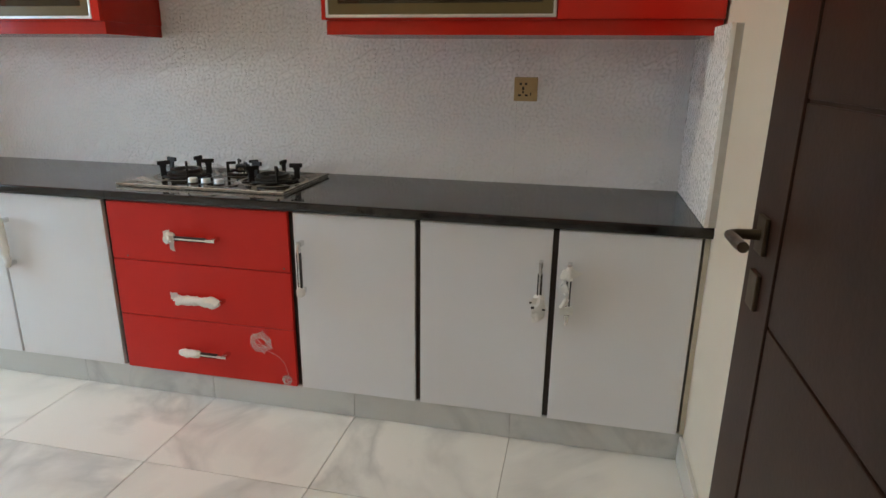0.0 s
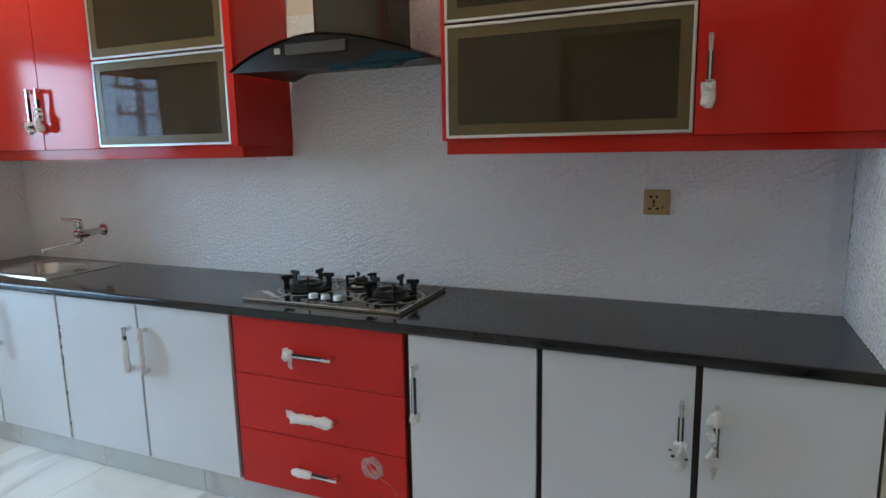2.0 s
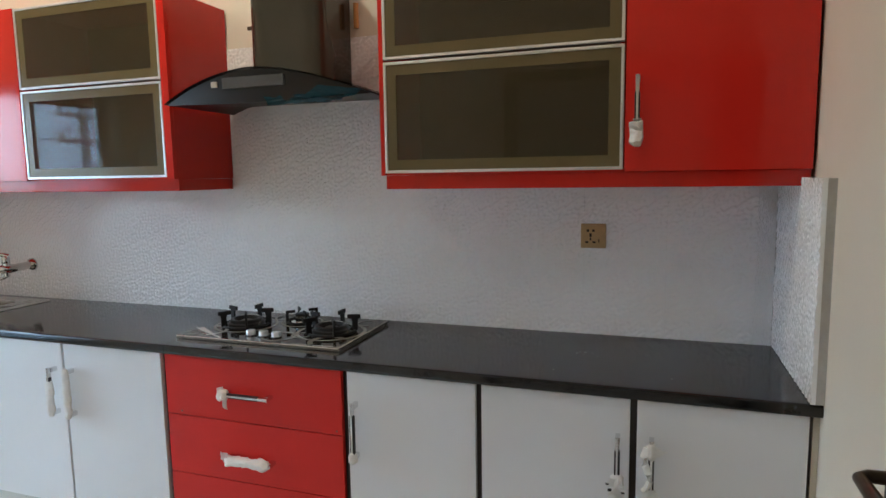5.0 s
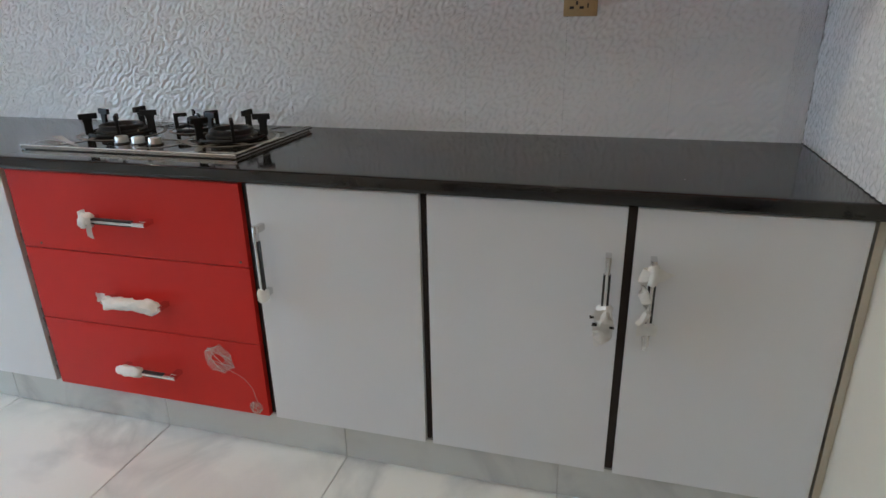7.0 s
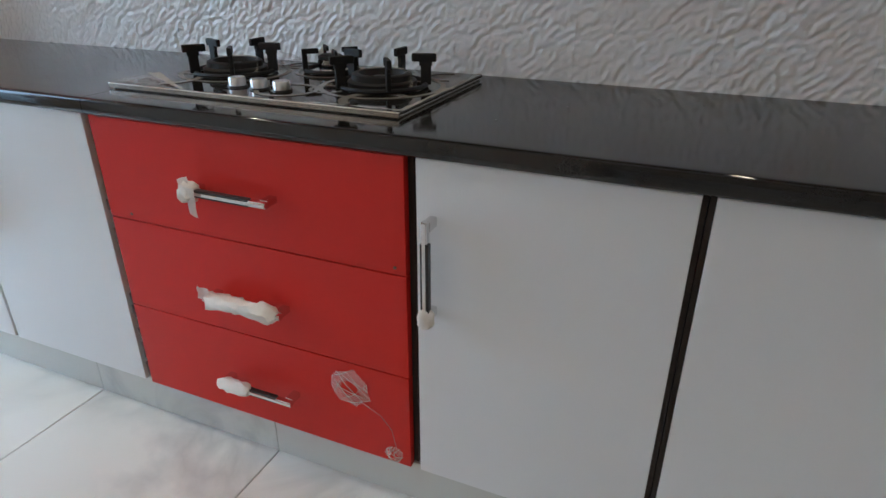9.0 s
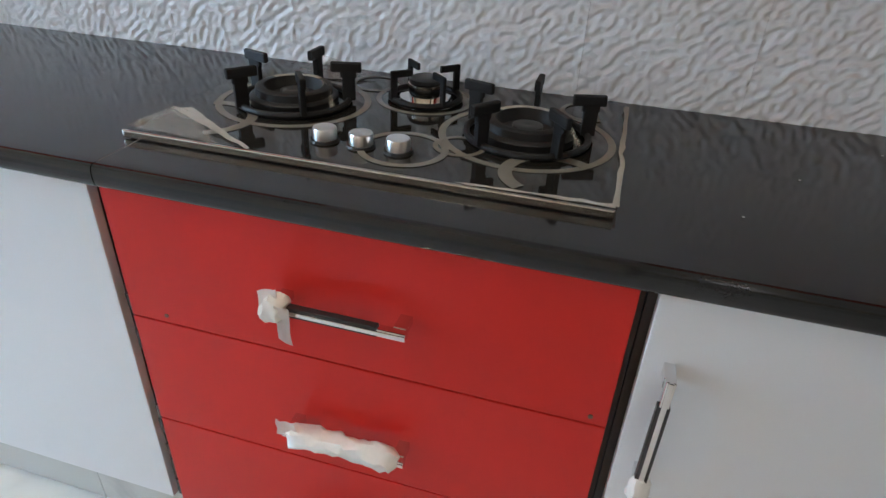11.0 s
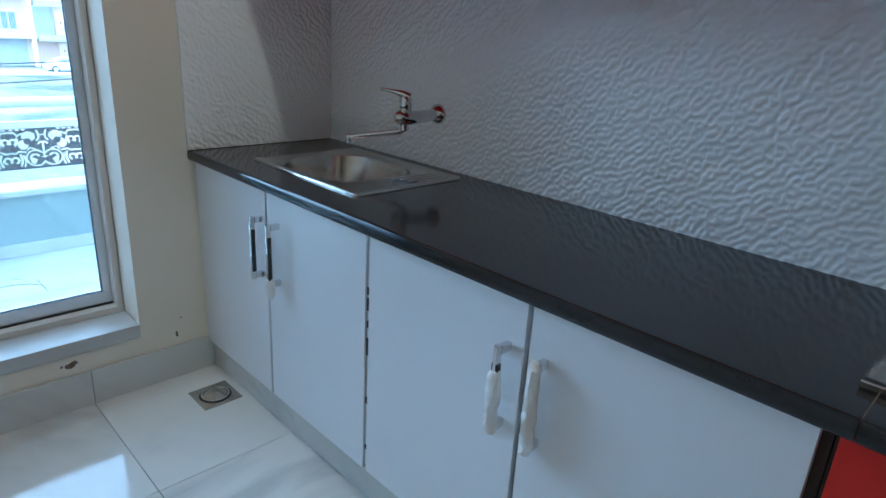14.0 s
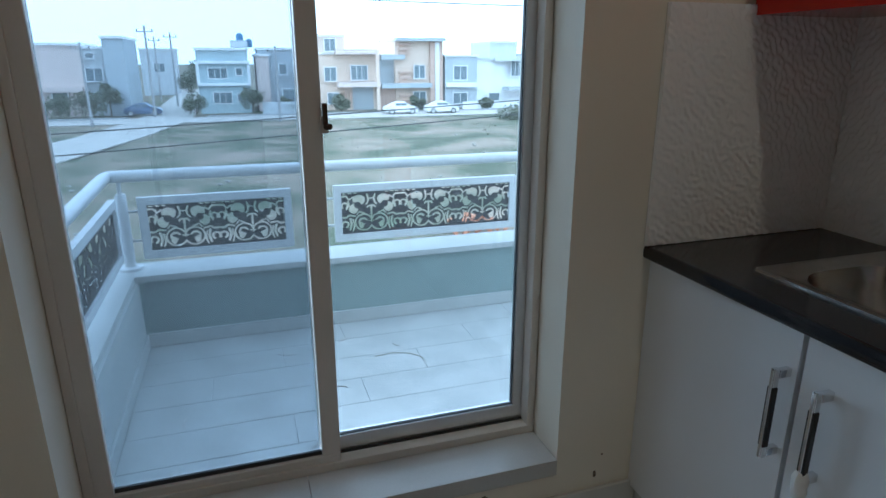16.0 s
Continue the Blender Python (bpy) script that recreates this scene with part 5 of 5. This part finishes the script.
def shrub(x, y, h, r, seed, tree=False):
    """A plant with a tapered trunk, limbs and a crown of many small leaf clumps."""
    rnd = random.Random(seed)
    t = thing("tree" if tree else "shrub", (x, y, GZ), "green tree by the far road, paled for haze" if tree else "green shrub at the edge of the field, paled for haze", "tree" if tree else "shrub", "trees" if tree else "shrubs")
    base = h * (0.35 if tree else 0.1)
    bm = tube([(x, y, GZ), (x + 0.05, y, GZ + base), (x, y + 0.1, GZ + h * 0.7)], [0.09 * h / 3, 0.06 * h / 3, 0.02], sides=8)
    for k in range(5):
        a = k * 1.3 + seed
        tube([(x, y, GZ + base), (x + r * 0.3 * math.cos(a), y + r * 0.3 * math.sin(a), GZ + h * 0.6), (x + r * 0.6 * math.cos(a), y + r * 0.6 * math.sin(a), GZ + h * 0.8)], [0.04, 0.03, 0.01], bm, 6)
    part("trunk", bm, TRUNK, t)
    bm = bmesh.new()
    lobes = [(rnd.uniform(-r, r) * 0.55, rnd.uniform(-r, r) * 0.55, base + (h - base) * rnd.uniform(0.25, 0.85), r * rnd.uniform(0.35, 0.6)) for _ in range(9)]
    for _ in range(900):
        lx, ly, lz, lr = rnd.choice(lobes)
        d = Vector((rnd.gauss(0, 1), rnd.gauss(0, 1), rnd.gauss(0, 0.8))).normalized() * lr * rnd.uniform(0.5, 1.05)
        p = Vector((x + lx, y + ly, GZ + lz)) + d
        e1, e2 = Vector((rnd.uniform(-1, 1), rnd.uniform(-1, 1), rnd.uniform(-1, 1))).normalized() * 0.16, Vector((rnd.uniform(-1, 1), rnd.uniform(-1, 1), rnd.uniform(-1, 1))).normalized() * 0.1
        bm.faces.new([bm.verts.new(p + q) for q in (-e1, e2, e1, -e2)])
    part("crown", bm, LEAF, t)


for k, (x, y, h, r, tree) in enumerate(((-75, 0.2, 2.6, 1.3, True), (-74, -5.6, 2.2, 1.5, False), (-74, -15.4, 2.6, 1.6, False), (-73.5, -18.2, 2.4, 1.9, False), (-73, -20.5, 2.2, 2.0, False), (-76, -14.0, 3.4, 1.4, True),
                                         (-74.6, 9.8, 2.0, 1.2, False), (-74.6, 18.8, 1.6, 1.0, False), (-74.8, 27.4, 1.2, 1.0, False), (-76, 3.6, 1.8, 1.2, False), (-92, -7.0, 4.5, 2.0, True), (-110, -6.5, 5.5, 2.4, True), (-62, 25.5, 0.7, 2.2, False), (-63, 28, 0.7, 2.4, False))):
    shrub(x, y, h, r, k + 3, tree)


def pole(x, y, h, arms, label):
    p = thing("utility_pole", (x, y, GZ), label, "utility pole", "utility poles")
    part("shaft", rod((x, y, GZ), (x, y, GZ + h), 0.14, sides=10, r2=0.09), CONCRETE, p)
    for z in arms:
        part("cross_arm", box(x - 0.05, y - 0.8, GZ + z, x + 0.05, y + 0.8, GZ + z + 0.09), CONCRETE, p)
        for s in (-0.7, 0.7):
            part("insulator", rod((x, y + s, GZ + z + 0.09), (x, y + s, GZ + z + 0.3), 0.06, sides=8), GASKET, p)


for x, y, h in ((-66, -14.0, 7.2), (-66, 2.4, 7.0), (-74, -9.6, 9.0), (-90, -8.6, 9.0), (-105, -12, 9.0), (-74, 6.6, 6.5)):
    pole(x, y, h, (h - 0.6,), "pale concrete utility pole beside the far road")
pole(-15.2, -11.4, 10.4, (6.9, 7.6, 8.3, 9.0, 9.7), "pale concrete utility pole with five cross arms")
for za, zb, xa, xb in ((-0.15, 2.29, -15.0, -15.0), (-0.575, 2.29, -14.9, -14.9), (2.6, 2.75, -15.2, -16.5), (3.3, 3.4, -15.2, -16.5), (3.95, 4.0, -15.2, -16.5), (4.6, 4.6, -15.2, -16.5)):
    w = thing("overhead_wire", (xa, -11.4, za), "thin dark overhead wire across the field", "cable", "overhead wires")
    part("wire", tube([(xa + (xb - xa) * t / 12, -11.4 + 42 * t / 12, za + (zb - za) * t / 12 - 0.25 * math.sin(math.pi * t / 12)) for t in range(13)], 0.012, sides=6), GASKET, w)
heap = thing("brick_heap", (-21.9, 6.0, GZ), "low heap of orange bricks in the field", "bricks")
rnd = random.Random(9)
for k in range(90):
    bx, by = rnd.gauss(-21.9, 0.45), rnd.gauss(6.0, 0.9)
    bz = GZ + 0.24 + max(0, 0.4 - 0.25 * abs(by - 6.0)) * rnd.random()
    bm = box(-0.11, -0.055, -0.038, 0.11, 0.055, 0.038)
    bmesh.ops.transform(bm, matrix=pose(bx, by, bz, rnd.uniform(-25, 25), rnd.uniform(-25, 25), rnd.uniform(0, 180)), verts=bm.verts)
    part("brick", bm, BRICK, heap)
stones = bmesh.new()
for k in range(160):
    x, y = rnd.uniform(-62, -22), rnd.uniform(-12, 26)
    r = rnd.uniform(0.03, 0.11)
    bmesh.ops.create_icosphere(stones, subdivisions=1, radius=r, matrix=Matrix.Translation((x, y, GZ + 0.12)) @ Matrix.Diagonal((1, rnd.uniform(0.7, 1.6), 0.6, 1)))
tagged(part("rubble", stones, STONE), "scattered pale stones over the field", "stones", "", "stuff")
tufts = bmesh.new()
for k in range(500):
    x, y = rnd.uniform(-66, -10), rnd.uniform(-16, 28)
    if noise.noise(Vector((x * 0.12, y * 0.12, 0))) < -0.05:
        continue
    h, a = rnd.uniform(0.05, 0.2), rnd.uniform(0, math.tau)
    d = Vector((math.cos(a), math.sin(a), 0)) * rnd.uniform(0.1, 0.3)
    p = Vector((x, y, GZ - 0.02 + noise.noise(Vector((x * 0.13, y * 0.13, 3))) * 0.5 * max(0, 1 - math.hypot(x + 35, y) / 32)))
    for k in range(7):
        o, e = Vector((rnd.gauss(0, 0.25), rnd.gauss(0, 0.25), 0)), Vector((rnd.uniform(-0.05, 0.05), rnd.uniform(-0.05, 0.05), h * rnd.uniform(0.6, 1.3)))
        tufts.faces.new([tufts.verts.new(p + o + q) for q in (-d * 0.12, d * 0.12, e)])
tagged(part("grass", tufts, FIELD), "rough tufts of dusty green grass in the field", "grass", "", "stuff")

# ---- tiles, planks ----
def piece(name, me, parent, m):
    ob = new(name, me)
    ob.parent = parent
    ob.matrix_basis = m
    return ob


def block_mesh(name, sx, sy, sz, bevel, material):
    bm = box(-sx / 2, -sy / 2, -sz, sx / 2, sy / 2, 0)
    edges = [e for e in bm.edges if all(v.co.z > -1e-6 for v in e.verts)]
    bmesh.ops.bevel(bm, geom=edges, offset=bevel, segments=1, affect="EDGES")
    bmesh.ops.recalc_face_normals(bm, faces=bm.faces)
    me = bpy.data.meshes.new(name)
    bm.to_mesh(me)
    bm.free()
    me.materials.append(material)
    return me


floor = structure("floor", box(WX - WT, -6.0, -0.12, 1.7, 0.1, -0.0105), GROUT, "white veined marble floor tiles with thin grey joints", "floor")
tile_mesh = block_mesh("floor_tile", 0.6075, 0.6075, 0.01, 0.0008, MARBLE)
for i in range(-8, 4):
    for j in range(-8, 3):
        x, y = -0.568 + 0.61 * i + 0.305, -1.02 - 0.305 + 0.61 * j
        if x < WX - 0.25 or y > 0.1 or y < -6 or (y < -2.5 and x < -3.0):
            continue
        piece("tile", tile_mesh, floor, Matrix.Translation((x, y, 0.0)))
def ripple(nx, ny, sx, sy, wave, lean, seed):
    """A seamless field of short slanting ripples, from noise kept to one wavelength and a spread of directions."""
    grain = np.fft.fft2(np.random.default_rng(seed).standard_normal((ny, nx)))
    fx, fy = np.meshgrid(np.fft.fftfreq(nx, sx / nx), np.fft.fftfreq(ny, sy / ny))
    f, a = np.hypot(fx, fy), np.arctan2(fy, fx) - radians(lean + 90)
    a = (a + math.pi / 2) % math.pi - math.pi / 2
    out = 0
    for size, share in ((wave, 1.0), (wave * 1.8, 0.7)):
        h = np.fft.ifft2(grain * np.exp(-((f * size - 1) / 0.3) ** 2) * (0.5 + np.exp(-(a / 0.7) ** 2))).real
        out = out + share * h / h.std()
    return np.tanh(out)


def relief_mesh(name, sx, sy, thick, depth, seed, lean):
    """A wall tile whose face is pressed into slanting ripples; the face lies about z = 0."""
    nx, ny = round(sx / 0.003), round(sy / 0.003)
    h = ripple(nx, ny, sx, sy, 0.0178, lean, seed) * depth - depth * 0.6
    ax, ay = np.linspace(-sx / 2 + 0.0001, sx / 2 - 0.0001, nx + 1), np.linspace(-sy / 2 + 0.0001, sy / 2 - 0.0001, ny + 1)
    verts = [(ax[i], ay[j], h[j % ny, i % nx]) for j in range(ny + 1) for i in range(nx + 1)]
    at = lambda i, j: j * (nx + 1) + i
    faces = [(at(i, j), at(i + 1, j), at(i + 1, j + 1), at(i, j + 1)) for j in range(ny) for i in range(nx)]
    rim = [at(i, 0) for i in range(nx)] + [at(nx, j) for j in range(ny)] + [at(i, ny) for i in range(nx, 0, -1)] + [at(0, j) for j in range(ny, 0, -1)]
    start = len(verts)
    verts += [(verts[k][0], verts[k][1], -thick) for k in rim]
    n = len(rim)
    faces += [(rim[k], start + k, start + (k + 1) % n, rim[(k + 1) % n]) for k in range(n)]
    me = bpy.data.meshes.new(name)
    me.from_pydata([tuple(map(float, v)) for v in verts], [], faces)
    me.polygons.foreach_set("use_smooth", [True] * len(faces))
    me.set_sharp_from_angle(angle=radians(60))
    me.materials.append(TILE)
    return me


splash = structure("splashback", box(WX, 0.0085, 0.83, 0.036, 0.0115, 2.06), GROUT, "glossy white rippled wall tiles behind the worktop", "wall tiles")
low = relief_mesh("splash_tile", 0.2985, 0.5995, 0.0085, 0.0016, 5, 42)
stand = Matrix.Rotation(radians(90), 4, "X")
for i in range(18):
    x = -1.846 - 0.15 + 0.2985 * (8 - i)
    for z in (1.1595, 1.759):
        x0, x1 = max(WX, x - 0.14925), min(0.002, x + 0.14925)
        if x1 - x0 < 0.02:
            continue
        ob = piece("tile", low, splash, Matrix.Translation(((x0 + x1) / 2, 0.0, z)) @ stand @ Matrix.Diagonal(((x1 - x0) / 0.2985, 1, 1, 1)))
for sign, xw, face, name in ((-1, 0.036, 0.0015, "splash_return_east"), (1, WX, WX + 0.0165, "splash_return_west")):
    ret = structure(name, box(min(xw, face - sign * 0.0135), -0.622, 0.862, max(xw, face - sign * 0.0135), -0.028, 1.458), GROUT, "white rippled tile return at the worktop end", "wall tiles")
    turn = Matrix.Rotation(radians(90 * sign), 4, "Y")
    me = relief_mesh("return_tile", 0.597, 0.298, 0.0132, 0.0016, 8, 42 * sign)
    for y in (-0.177, -0.4745):
        piece("tile", me, ret, Matrix.Translation((face, y, 1.1605)) @ turn)
splash.location.y = NY
deck = structure("balcony_floor", box(BX1, BY0, BZ - 0.0118, BX0, 3.2, BZ - 0.004), DECK, "pale wood-look ceramic planks on the balcony floor", "floor")
plank = block_mesh("deck_plank", 0.198, 0.898, 0.0075, 0.0012, DECK)
for i in range(8):
    for j in range(-1, 6):
        x, y = BX0 - 0.1 - 0.2 * i, BY0 + 0.45 + 0.9 * j + (0.3 * (i % 3))
        y0, y1 = max(BY0 + 0.013, y - 0.449), min(3.2, y + 0.449)
        x0, x1 = max(BX1 + 0.013, x - 0.099), x + 0.099
        if y1 - y0 < 0.05 or x1 - x0 < 0.02:
            continue
        piece("plank", plank, deck, Matrix.Translation(((x0 + x1) / 2, (y0 + y1) / 2, BZ)) @ Matrix.Diagonal(((x1 - x0) / 0.198, (y1 - y0) / 0.898, 1, 1)))
litter = random.Random(12)
for k in range(9):
    x, y, a = litter.uniform(-5.7, -4.6), litter.uniform(-2.0, -0.9), litter.uniform(0, 6)
    t = thing("twig", (x, y, BZ), "thin dark twig lying on the balcony floor", "twig", "twigs")
    n = litter.choice((0.05, 0.09, 0.25))
    part("stem", tube([(x + n * s * math.cos(a + s * n * 5), y + n * s * math.sin(a + s * n * 5), BZ + 0.003) for s in (0, 0.25, 0.5, 0.75, 1)], 0.0016, sides=6), STAIN, t)
